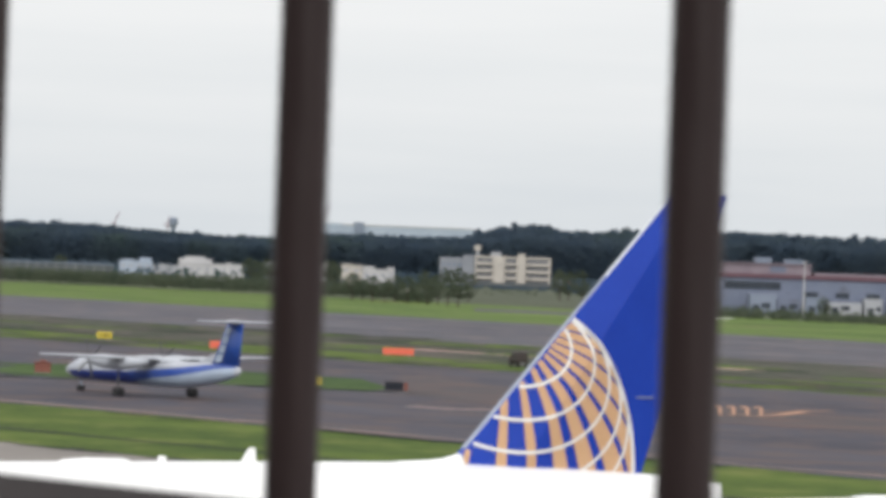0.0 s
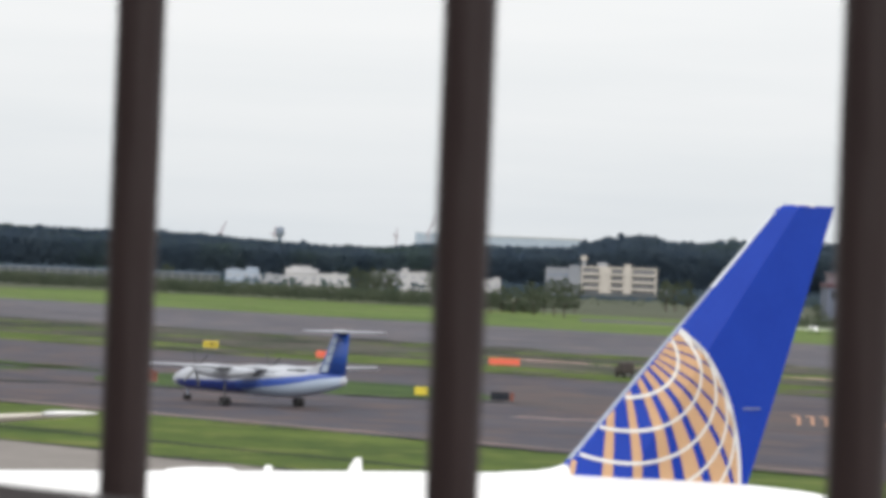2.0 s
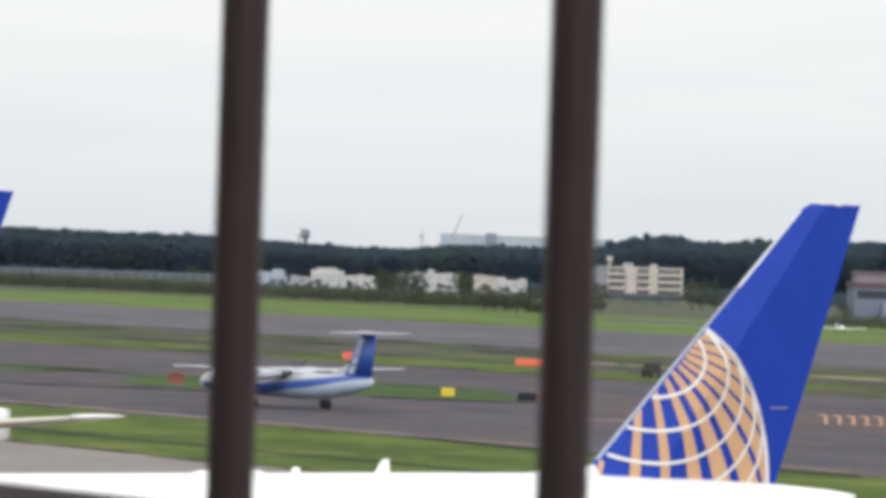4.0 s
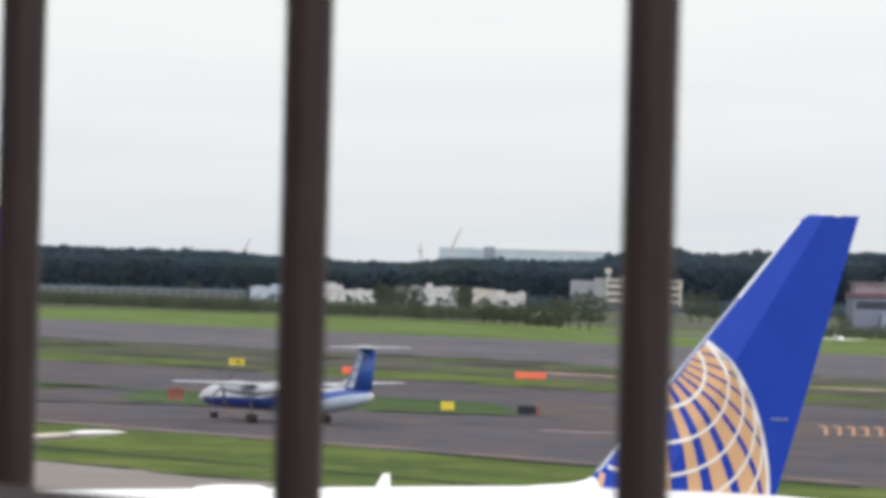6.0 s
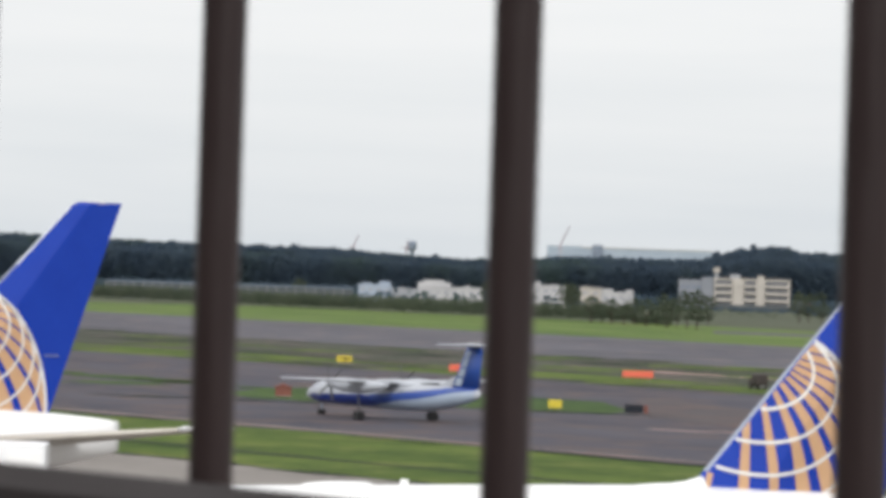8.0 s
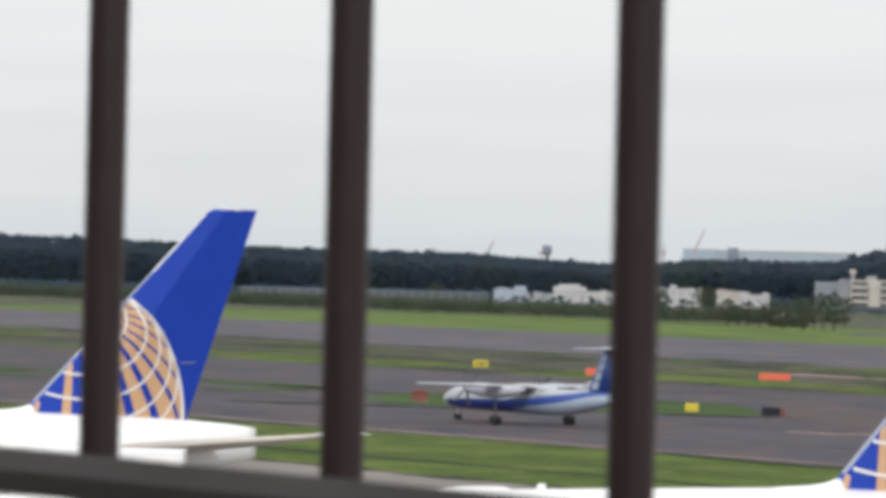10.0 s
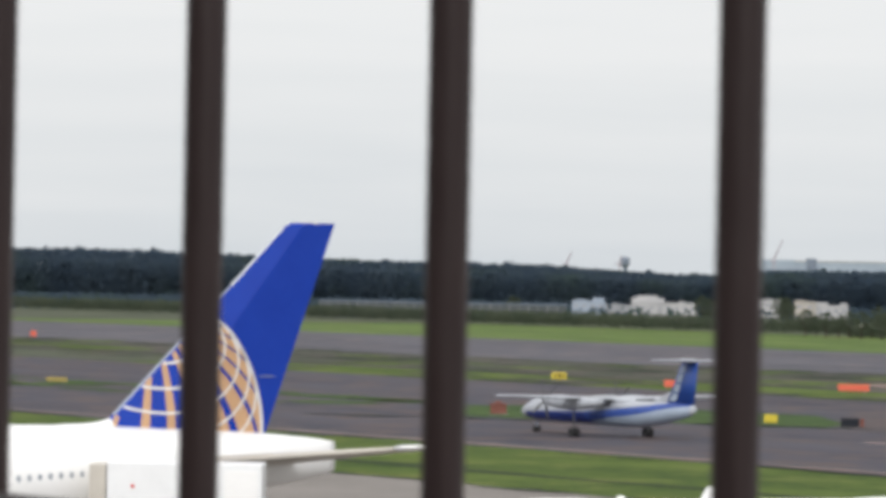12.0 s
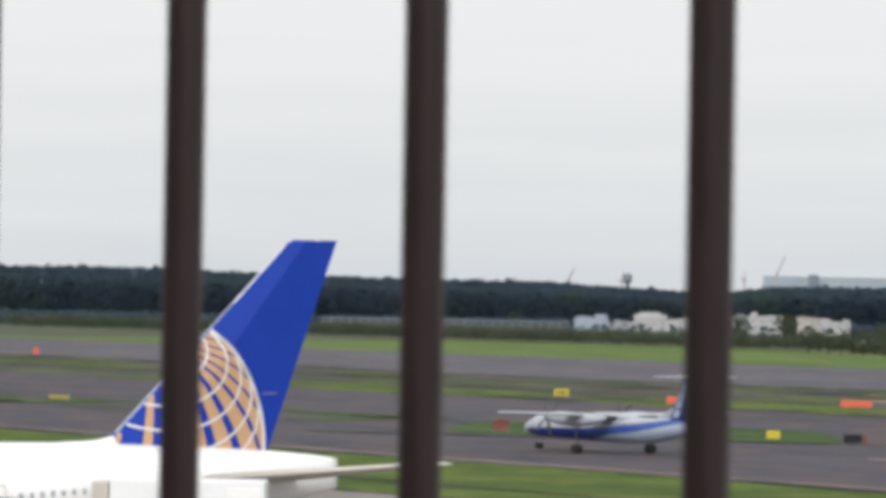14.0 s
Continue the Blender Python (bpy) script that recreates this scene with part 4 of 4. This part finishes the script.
F_PX = 8142.0
SKYLINE = [(-2200, 44), (-1130, 45), (-725, 33), (-410, 31), (-170, 18), (-60, 20), (0, 29), (250, 31), (290, 42), (340, 54), (385, 61), (430, 51), (470, 48), (555, 55), (735, 59), (1000, 55), (2000, 52)]


def crown_points(x, y, h, rng, conifer, wide, n):
    pts, rad = [], []
    for _ in range(n):
        k = rng.random() ** 0.8
        z = h * (0.10 + 0.88 * k)
        if conifer:
            r = wide * (1.05 - k) * rng.random() ** 0.5
            s = h * 0.062 * rng.uniform(0.5, 1.2) + 0.4 * (1 - k)
        else:
            r = wide * math.sqrt(max(0.02, 1 - (1.7 * k - 0.75) ** 2)) * rng.random() ** 0.5
            s = h * 0.068 * rng.uniform(0.5, 1.3)
        a = rng.uniform(0, 6.283)
        pts.append((x + r * math.cos(a), y + r * math.sin(a), z))
        rad.append(s)
    return pts, rad


def far_woods():
    for k, (d0, d1, step, mul, n) in enumerate(((2500, 2560, 3.4, 0.86, 56), (2580, 2660, 3.4, 0.96, 56), (2680, 2760, 3.4, 1.0, 52))):
        rng = random.Random(20 + k)
        pts, rad = [], []
        x = -620.0
        while x < 560:
            d = rng.uniform(d0, d1)
            top = 16.1 + lerp(x / d * F_PX, *SKYLINE) * d / F_PX
            con = rng.random() < (0.75 if x < -120 else 0.15)
            tall = 1.06 if rng.random() < 0.05 else 1.0
            p, r = crown_points(x, d, top * mul * rng.uniform(0.93, 1.0) * tall, rng, con, rng.uniform(2.6, 4.4) if con else rng.uniform(4.5, 7.5), n)
            pts += p
            rad += r
            x += rng.uniform(0.6, 1.4) * step
        for _ in range(12000):      # understorey and side branches between the crowns
            x, d = rng.uniform(-620, 560), rng.uniform(d0, d1)
            top = 16.1 + lerp(x / d * F_PX, *SKYLINE) * d / F_PX
            pts.append((x, d, top * mul * rng.uniform(0.05, 0.95)))
            rad.append(rng.uniform(0.8, 1.7))
        for _ in range(1500):      # thick inner foliage
            x, d = rng.uniform(-620, 560), rng.uniform(d0 + 15, d1 + 15)
            top = 16.1 + lerp(x / d * F_PX, *SKYLINE) * d / F_PX
            pts.append((x, d, top * mul * rng.uniform(0.05, 0.82)))
            rad.append(rng.uniform(2.0, 3.2))
        front = 30000 if k == 0 else 9000      # outer leaves that close the wood's face
        for _ in range(front):
            x, d = rng.uniform(-620, 560), rng.uniform(d0 - 6, d0 + 12)
            top = 16.1 + lerp(x / d * F_PX, *SKYLINE) * d / F_PX
            pts.append((x, d, top * mul * (rng.uniform(0.04, 0.93) if k == 0 else rng.uniform(0.75, 0.97))))
            rad.append(rng.uniform(0.7, 1.3))
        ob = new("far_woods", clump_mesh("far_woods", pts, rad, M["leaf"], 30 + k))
        tagged(ob, "dark mixed woods of pine and broadleaf trees, tinted blue for haze", "woods", kind="stuff")


def far_bank():
    """Low dark scrub along the far side of the grass, and up to the woods."""
    rng = random.Random(5)
    pts, rad = [], []
    for _ in range(52000):
        s = rng.uniform(-1750, -300)
        n = 905 + 24 * rng.random() ** 2 + (30 if rng.random() < 0.25 else 0)
        p = U * s + N * n
        a = p.x / p.y * F_PX
        if not -1500 < a < 1250:
            continue
        if 205 < a < 650 or (a > 650 and rng.random() < 0.45):
            continue
        h = (6.3 if a < 140 else 3.4 if a < 205 else 4.2) * (rng.uniform(0.75, 1.0) if a < 140 else rng.uniform(0.35, 1.0))
        pts.append((p.x, p.y, h * rng.uniform(0.2, 0.9)))
        rad.append(rng.uniform(0.25, 0.6))
    ob = new("scrub_bank", clump_mesh("scrub_bank", pts, rad, M["leaf2"], 41, 0.9))
    tagged(ob, "low dark scrub along the airfield boundary", "scrub", kind="stuff")
    pts, rad = [], []
    for _ in range(13000):
        x = rng.uniform(-560, 420)
        y = rng.uniform(1960, 2480)
        low = 190 < x / y * F_PX < 440 and y < 2310
        if low and y < 2140:
            continue
        pts.append((x, y, rng.uniform(0.1, 0.6) if low else rng.uniform(0.5, 5.0)))
        rad.append(rng.uniform(0.6, 1.1) if low else rng.uniform(0.9, 1.8))
    rough = [(rng.uniform(40, 130), rng.uniform(1830, 2140), 0.15) for _ in range(90)]
    ob = new("rough_tuft", clump_mesh("rough_tuft", rough, [rng.uniform(0.4, 1.0) for _ in rough], M["leaf2"], 43, 0.7))
    tagged(ob, "scattered rough tufts on the lawn before the block", "tufts", kind="stuff")
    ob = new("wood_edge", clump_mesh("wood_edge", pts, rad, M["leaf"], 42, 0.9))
    tagged(ob, "dark undergrowth at the edge of the woods, tinted blue for haze", "undergrowth", kind="stuff")


far_woods()
far_bank()


def tree_thing(kind_seed, h, wide, label):
    rng = random.Random(kind_seed)
    root = thing("tree", label, "tree", pose(0, 0, 0), group="boundary trees")
    bm = bmesh.new()
    add_tube(bm, (0, 0, -0.1), (0.1, 0, h * 0.45), h * 0.028, h * 0.016, 8)
    for _ in range(6):
        a = rng.uniform(0, 6.283)
        z = h * rng.uniform(0.22, 0.42)
        add_tube(bm, (0.05, 0, z), (math.cos(a) * wide * 0.6, math.sin(a) * wide * 0.6, z + h * 0.25), h * 0.012, h * 0.004, 6)
    part("trunk", bm, M["bark"], root)
    pts, rad = [], []
    for _ in range(130):
        k = rng.random()
        z = h * (0.28 + 0.70 * k)
        r = wide * math.sqrt(max(0.03, 1 - (1.8 * k - 0.8) ** 2)) * rng.random() ** 0.45
        a = rng.uniform(0, 6.283)
        pts.append((r * math.cos(a), r * math.sin(a), z))
        rad.append(h * 0.055 * rng.uniform(0.6, 1.4))
    ob = new("crown", clump_mesh("crown", pts, rad, M["leaf2"], kind_seed))
    ob.parent = root
    return root


PROTO = [tree_thing(61, 8.5, 3.4, "rounded broadleaf tree at the airfield boundary"), tree_thing(62, 7.0, 3.0, "small leafy tree at the airfield boundary"), tree_thing(63, 10.5, 3.6, "tall dense dark tree beside pale buildings")]
rngt = random.Random(9)
SPOTS = [(30, 1720, 2), (62, 1480, 0), (80, 1500, 1), (98, 1460, 0), (120, 1440, 1), (138, 1470, 0), (160, 1430, 0), (178, 1450, 1), (196, 1400, 0), (214, 1440, 1), (232, 1410, 0), (250, 1380, 0), (268, 1500, 1),
         (-90, 1800, 0), (-110, 1780, 1), (-60, 1760, 1), (430, 1700, 2), (446, 1720, 0), (470, 1680, 0), (500, 1700, 1), (700, 1460, 1), (900, 1460, 1), (-420, 1900, 1), (-455, 1950, 0), (190, 1650, 2), (206, 1640, 0), (224, 2150, 2), (236, 2140, 0), (250, 2160, 2), (264, 2180, 1), (276, 2200, 1), (428, 2330, 2), (448, 2340, 2), (466, 2350, 2),
         (-120, 1940, 2), (-103, 1945, 0), (-88, 1935, 2), (-70, 1940, 2), (-55, 1950, 0), (16, 1955, 2), (28, 1950, 2)]
for i, (a, d, k) in enumerate(SPOTS):
    m = pose(a * d / F_PX, d, 0, 0, 0, rngt.uniform(0, 360)) @ Matrix.Scale(1.1 if 1930 < d < 1960 else rngt.uniform(0.9, 1.05), 4)
    if k in (0, 1, 2) and PROTO[k].get("placed") is None:
        PROTO[k].matrix_basis = m
        PROTO[k]["placed"] = 1
    else:
        copy_thing(PROTO[k], m)


# ---- buildings beyond the airfield ----
def block(root, name, x0, x1, y0, y1, z0, z1, material, label=""):
    return part(name, box(x0, x1, y0, y1, z0, z1, 0.06), M[material], root, label)


def apartment_block():
    d = 2300.0
    k = d / F_PX
    x0 = 278 * k
    root = thing("apartment_building", "cream four-storey block with dark window bands before the woods", "building", pose(x0, d, 0))
    w = 134 * k
    h = 15.0
    wall = block(root, "wall", 0, w, 0, 11, 0, h, "cream")
    block(root, "parapet", -0.3, w + 0.3, -0.3, 11.3, h, h + 0.55, "cream")
    for s in range(4):
        z = 1.4 + s * 3.55
        for a, b in ((0.8, 8.6), (15.2, 20.6), (25.6, 36.6)):
            block(root, "balcony", a - 0.3, b + 0.3, -1.2, 0.05, z - 0.95, z + 0.35, "cream")
            n = max(2, int((b - a) / 2.7))
            for i in range(n):
                u = a + (b - a) * i / n
                win = block(wall, "window", u + 0.03, u + (b - a) / n - 0.03, -0.05, 0.25, z + 0.4, z + 2.4, "curtain")
    block(root, "stair_block", 9.6, 14.4, -1.6, 0.05, 0, h + 0.2, "cream")
    block(root, "stair_tower", 21.4, 24.8, -1.8, 4, 0, h + 2.1, "cream")
    block(root, "roof_hut", 8, 13, 3, 9, h + 0.5, h + 2.4, "greywall")
    tk = part("water_tank", tube((1.2, 5, h + 0.5), (1.2, 5, h + 3.2), 1.0, seg=10), M["greywall"], root)
    part("tank_top", tube((1.2, 5, h + 3.2), (1.2, 5, h + 5.6), 1.7, 1.7, 14), M["cream"], tk)
    wing = block(root, "grey_wing", -17.5, -0.05, 4, 14, 0, 14.2, "sidewall", "grey rendered side wing")
    block(root, "wing_tower", -6, -0.1, 3, 4, 0, 15.6, "sidewall")
    for i in range(4):
        for j in range(3):
            block(wing, "window", -16.4 + i * 2.7, -14.9 + i * 2.7, 3.94, 4.2, 2.0 + j * 3.9, 3.6 + j * 3.9, "bluegrey")
    block(root, "boundary_wall", -2, w + 14, -9, -8.6, 0, 2.4, "darkwall")
    hut = block(root, "gatehouse", w + 1.5, w + 7.5, -16, -11, 0, 4.2, "bluegrey")
    block(hut, "gatehouse_roof", w + 1.0, w + 8.0, -16.5, -10.5, 4.2, 4.7, "greywall")
    kiosk = block(root, "kiosk", w + 9, w + 13, -7, -3, 0, 3.0, "rust")
    block(kiosk, "kiosk_roof", w + 8.6, w + 13.4, -7.4, -2.6, 3.0, 4.0, "orange")


apartment_block()


def low_building(a0, a1, d, top_b, parts_, label, wallmat="pale"):
    k = d / F_PX
    root = thing("low_building", label, "building", pose(a0 * k, d, 0), group="low pale buildings")
    w = (a1 - a0) * k
    h = 16.1 + top_b * k
    wall = block(root, "wall", 0, w, 0, 9, 0, h, wallmat)
    block(root, "roof_edge", -0.25, w + 0.25, -0.25, 9.25, h, h + 0.35, wallmat)
    n = max(2, int(w / 3.2))
    for i in range(n):
        u = w * (i + 0.2) / n
        block(wall, "window", u, u + w / n * 0.55, -0.04, 0.2, h - 2.6, h - 1.5, "greywall")
    for f0, f1, dh in parts_:
        block(root, "upper_block", w * f0, w * f1, 1.5 + dh * 0.2, 7.5 - dh * 0.2, h + 0.3, h + dh, wallmat)


low_building(-351, -293, 2000, -34, [(0.12, 0.4, 0.8), (0.62, 0.96, 1.6)], "small pale grey flat-roofed building behind scrub", "shed")
low_building(-246, -130, 2000, -35, [(0.0, 0.5, 2.2), (0.08, 0.40, 3.2), (0.72, 0.8, 0.9)], "long white low building with a raised end")
low_building(-293, -246, 2040, -40, [(0.3, 0.5, 0.8)], "dim grey link building between white blocks", "greywall")
low_building(-96, -42, 2060, -27, [(0.55, 0.8, 0.9)], "dim grey low building behind bushy trees", "greywall")
low_building(-42, 20, 1990, -26, [(0.04, 0.22, 1.7), (0.5, 0.7, 0.6)], "white low building with a small chimney block")
low_building(41, 79, 1990, -28, [(0.1, 0.5, 0.7)], "cream low building among trees", "cream")
low_building(80, 136, 1990, -34, [(0.0, 0.35, 1.4), (0.76, 0.98, 1.2)], "pale stepped building among trees")


def terminal_far():
    d = 1560.0
    k = d / F_PX
    x0 = 716 * k
    root = thing("hangar_building", "long blue-grey building with a maroon roof band and dark windows", "building", pose(x0, d, 0))
    w = 520 * k
    wall = block(root, "wall", 0, w, 0, 30, 0, 11.6, "dimwall")
    block(root, "roof_band", -0.4, w + 0.4, -0.5, 30, 11.6, 13.0, "maroon", "maroon roof fascia")
    block(root, "clerestory", 1, 31, 6, 24, 13.0, 16.2, "roofpink", "faded pinkish grey upper storey")
    block(root, "roof_cap", 0.4, 31.6, 5.4, 24.6, 16.2, 16.7, "roofpink")
    block(root, "roof_deck", 32, w - 4, 4, 26, 13.0, 13.9, "roofpink")
    block(root, "roof_vent", 17, 22.5, 5.9, 6.2, 13.6, 15.6, "dimwall")
    block(root, "roof_plant", 12, 17.5, 7, 14, 16.8, 18.6, "bluegrey")
    block(root, "roof_plant", 22, 28.5, 7, 14, 16.8, 18.2, "bluegrey")
    for i in range(11):
        block(wall, "window", 1.0 + i * 1.75, 2.72 + i * 1.75, -0.06, 0.2, 7.6, 10.4, "window")
    for i in range(7):
        block(wall, "window", 28.5 + i * 10.5, 33.1 + i * 10.5, -0.06, 0.2, 5.6, 7.4, "window")
    for i, (a, b, h, c) in enumerate(((9, 18, 6.2, "bluegrey"), (18.3, 26, 4.6, "dimwall"), (28, 34, 5.6, "bluegrey"), (36, 47, 4.2, "greywall"), (48, 54, 5.8, "greywall"), (57, 70, 4.4, "dimwall"), (72, 84, 5.4, "bluegrey"))):
        an = block(root, "annexe", a, b, -9, -0.1, 0, h, c)
        block(an, "annexe_door", a + 1, a + 3.2, -9.06, -8.8, 0, 2.6, "window")
        block(an, "annexe_window", a + 4, min(b - 0.5, a + 7), -9.06, -8.8, 1.6, 3.2, "window")


terminal_far()


def mast(a, d, h, r, label):
    root = thing("mast", label, "mast", pose(a * d / F_PX, d, 0))
    part("pole", tube((0, 0, -0.2), (0, 0, h), r, r * 0.6, 10), M["pale"], root)
    part("head", box(-0.7, 0.7, -0.2, 0.2, h - 0.25, h + 0.1, 0.05), M["pale"], root)


mast(863, 1500, 17.4, 0.34, "tall white flagpole-like mast before a long building")


def warehouse():
    d = 4200.0
    k = d / F_PX
    root = thing("warehouse", "distant pale blue-grey warehouse beyond the woods", "warehouse", pose(-19 * k, d, 0))
    w = 292 * k
    block(root, "wall", 0, w, 0, 60, 0, 16.1 + 43 * k, "shed")
    block(root, "roof", -0.5, w + 0.5, -0.5, 60, 16.1 + 43 * k, 16.1 + 45 * k, "pale")
    block(root, "stair_tower", 80 * k, 98 * k, -3, 10, 0, 16.1 + 49 * k, "bluegrey")
    block(root, "end_bay", 0, 60 * k, -2, 0, 0, 16.1 + 46 * k, "shed")


warehouse()


def tower_crane(a, d, top_b, jib, slope, label):
    k = d / F_PX
    h = 16.1 + top_b * k
    root = thing("tower_crane", label, "crane", pose(a * k, d, 0), group="distant cranes")
    bm = bmesh.new()
    for sx in (-0.9, 0.9):
        for sy in (-0.9, 0.9):
            add_tube(bm, (sx, sy, 0), (sx, sy, h), 0.28, seg=5)
    z = 0.0
    while z < h - 3:
        add_tube(bm, (-0.9, -0.9, z), (0.9, -0.9, z + 3), 0.14, seg=4)
        add_tube(bm, (0.9, 0.9, z), (-0.9, 0.9, z + 3), 0.14, seg=4)
        z += 3
    part("tower", bm, M["crane"], root)
    e = Vector((math.cos(slope), 0, math.sin(slope)))
    bm = bmesh.new()
    add_tube(bm, (0, -0.6, h), Vector((0, -0.6, h)) + e * jib, 0.55, 0.35, 5)
    add_tube(bm, (0, 0.6, h), Vector((0, 0.6, h)) + e * jib, 0.55, 0.35, 5)
    add_tube(bm, (0, 0, h + 1.6), Vector((0, 0, h + 1)) + e * jib, 0.55, 0.35, 5)
    part("jib", bm, M["crane"], root)
    bm = bmesh.new()
    add_tube(bm, (0, 0, h), Vector((0, 0, h)) - Vector((1, 0, 0)) * 4, 0.4, seg=5)
    part("counter_jib", bm, M["crane"], root)
    part("cab", box(-1.4, 1.4, -1.4, 1.4, h - 2.5, h + 0.8, 0.1), M["crane"], root)


tower_crane(4, 4000, 45, 18.5, radians(66), "distant tower crane with a raised jib over the treetops")
tower_crane(-362, 3800, 32, 10, radians(66), "distant tower crane above the woods")
tower_crane(-268, 3800, 34, 6, radians(78), "distant stubby tower crane above the woods")
tower_crane(-52, 4000, 40, 5, radians(85), "distant slim crane tower above the woods")


def water_tower(a, d, top_b):
    k = d / F_PX
    h = 16.1 + top_b * k
    root = thing("water_tower", "distant grey tower head above the woods", "tower", pose(a * k, d, 0))
    part("shaft", tube((0, 0, 0), (0, 0, h - 8), 2.2, 1.8, 10), M["bluegrey"], root)
    part("head", add_loft(bmesh.new(), [[(r * math.cos(t), r * math.sin(t), z) for t in [2 * math.pi * i / 14 for i in range(14)]] for r, z in ((1.8, h - 9), (3.6, h - 6.5), (3.6, h - 1.5), (2.0, h))]), M["bluegrey"], root)


water_tower(-258, 3900, 46)


def catering_truck():
    """High-lift truck at the far airliner's rear door."""
    root = thing("catering_truck", "white high-lift catering truck raised beside the far airliner", "truck", pose(-30.3, 206.5, 0.03, 0, 0, 2.0))
    bx = part("box_body", box(0.6, 7.6, -1.25, 1.25, 5.0, 7.62, 0.06), M["truck"], root, "pale grey box body")
    part("side_mark", box(5.0, 5.4, -1.29, -1.24, 6.3, 6.6, 0.01), M["green"], bx, "green emblem panel")
    part("tail_lamp", box(1.7, 1.85, -1.29, -1.24, 6.45, 6.6, 0.01), M["red"], bx)
    part("door_panel", box(5.9, 7.4, -1.28, -1.24, 5.2, 7.3, 0.01), M["white"], bx)
    part("front_platform", box(-0.2, 0.55, -1.2, 1.2, 5.0, 7.5, 0.05), M["grey"], root)
    part("chassis", box(-0.5, 7.8, -0.8, 0.8, 0.6, 1.0, 0.03), M["steel"], root)
    part("cab", box(-2.2, -0.4, -1.15, 1.15, 0.6, 2.6, 0.12), M["truck"], root)
    part("windscreen", box(-2.24, -2.15, -1.0, 1.0, 1.5, 2.3, 0.01), M["glass"], root)
    for s in (-1, 1):
        part("scissor_arm", tube((1.2, s * 0.85, 1.0), (6.8, s * 0.85, 5.0), 0.14, seg=8), M["steel"], root)
        part("scissor_arm", tube((6.8, s * 0.7, 1.0), (1.2, s * 0.7, 5.0), 0.14, seg=8), M["steel"], root)
        for wx in (-1.3, 1.6, 6.2):
            part("wheel", tube((wx, s * 1.0 - 0.16, 0.5), (wx, s * 1.0 + 0.16, 0.5), 0.5, seg=16), M["rubber"], root)


catering_truck()
strip("drain_line", M["darkgrass"], 212.6, 214.4, -400, 400, 0.03, "dark strip of rough grass along a drain", "grass", steps=60, wob=0.4, seed=11)


def barrier_wall():
    k = 1830 / F_PX
    root = thing("barrier_wall", "long low grey barrier wall in front of the woods", "wall", pose(-800 * k, 1830, 0), kind="structure")
    for i in range(26):
        part("wall_panel", box(i * 3.8, i * 3.8 + 3.72, 0, 0.3, 0, 6.6 - i * 0.01, 0.03), M["darkwall"], root)
        part("coping", box(i * 3.8, i * 3.8 + 3.72, -0.1, 0.4, 6.6, 7.0, 0.03), M["bluegrey"], root)
        part("wall_post", box(i * 3.8 - 0.1, i * 3.8 + 0.08, -0.12, 0.42, 0, 6.9, 0.02), M["steel"], root)


barrier_wall()
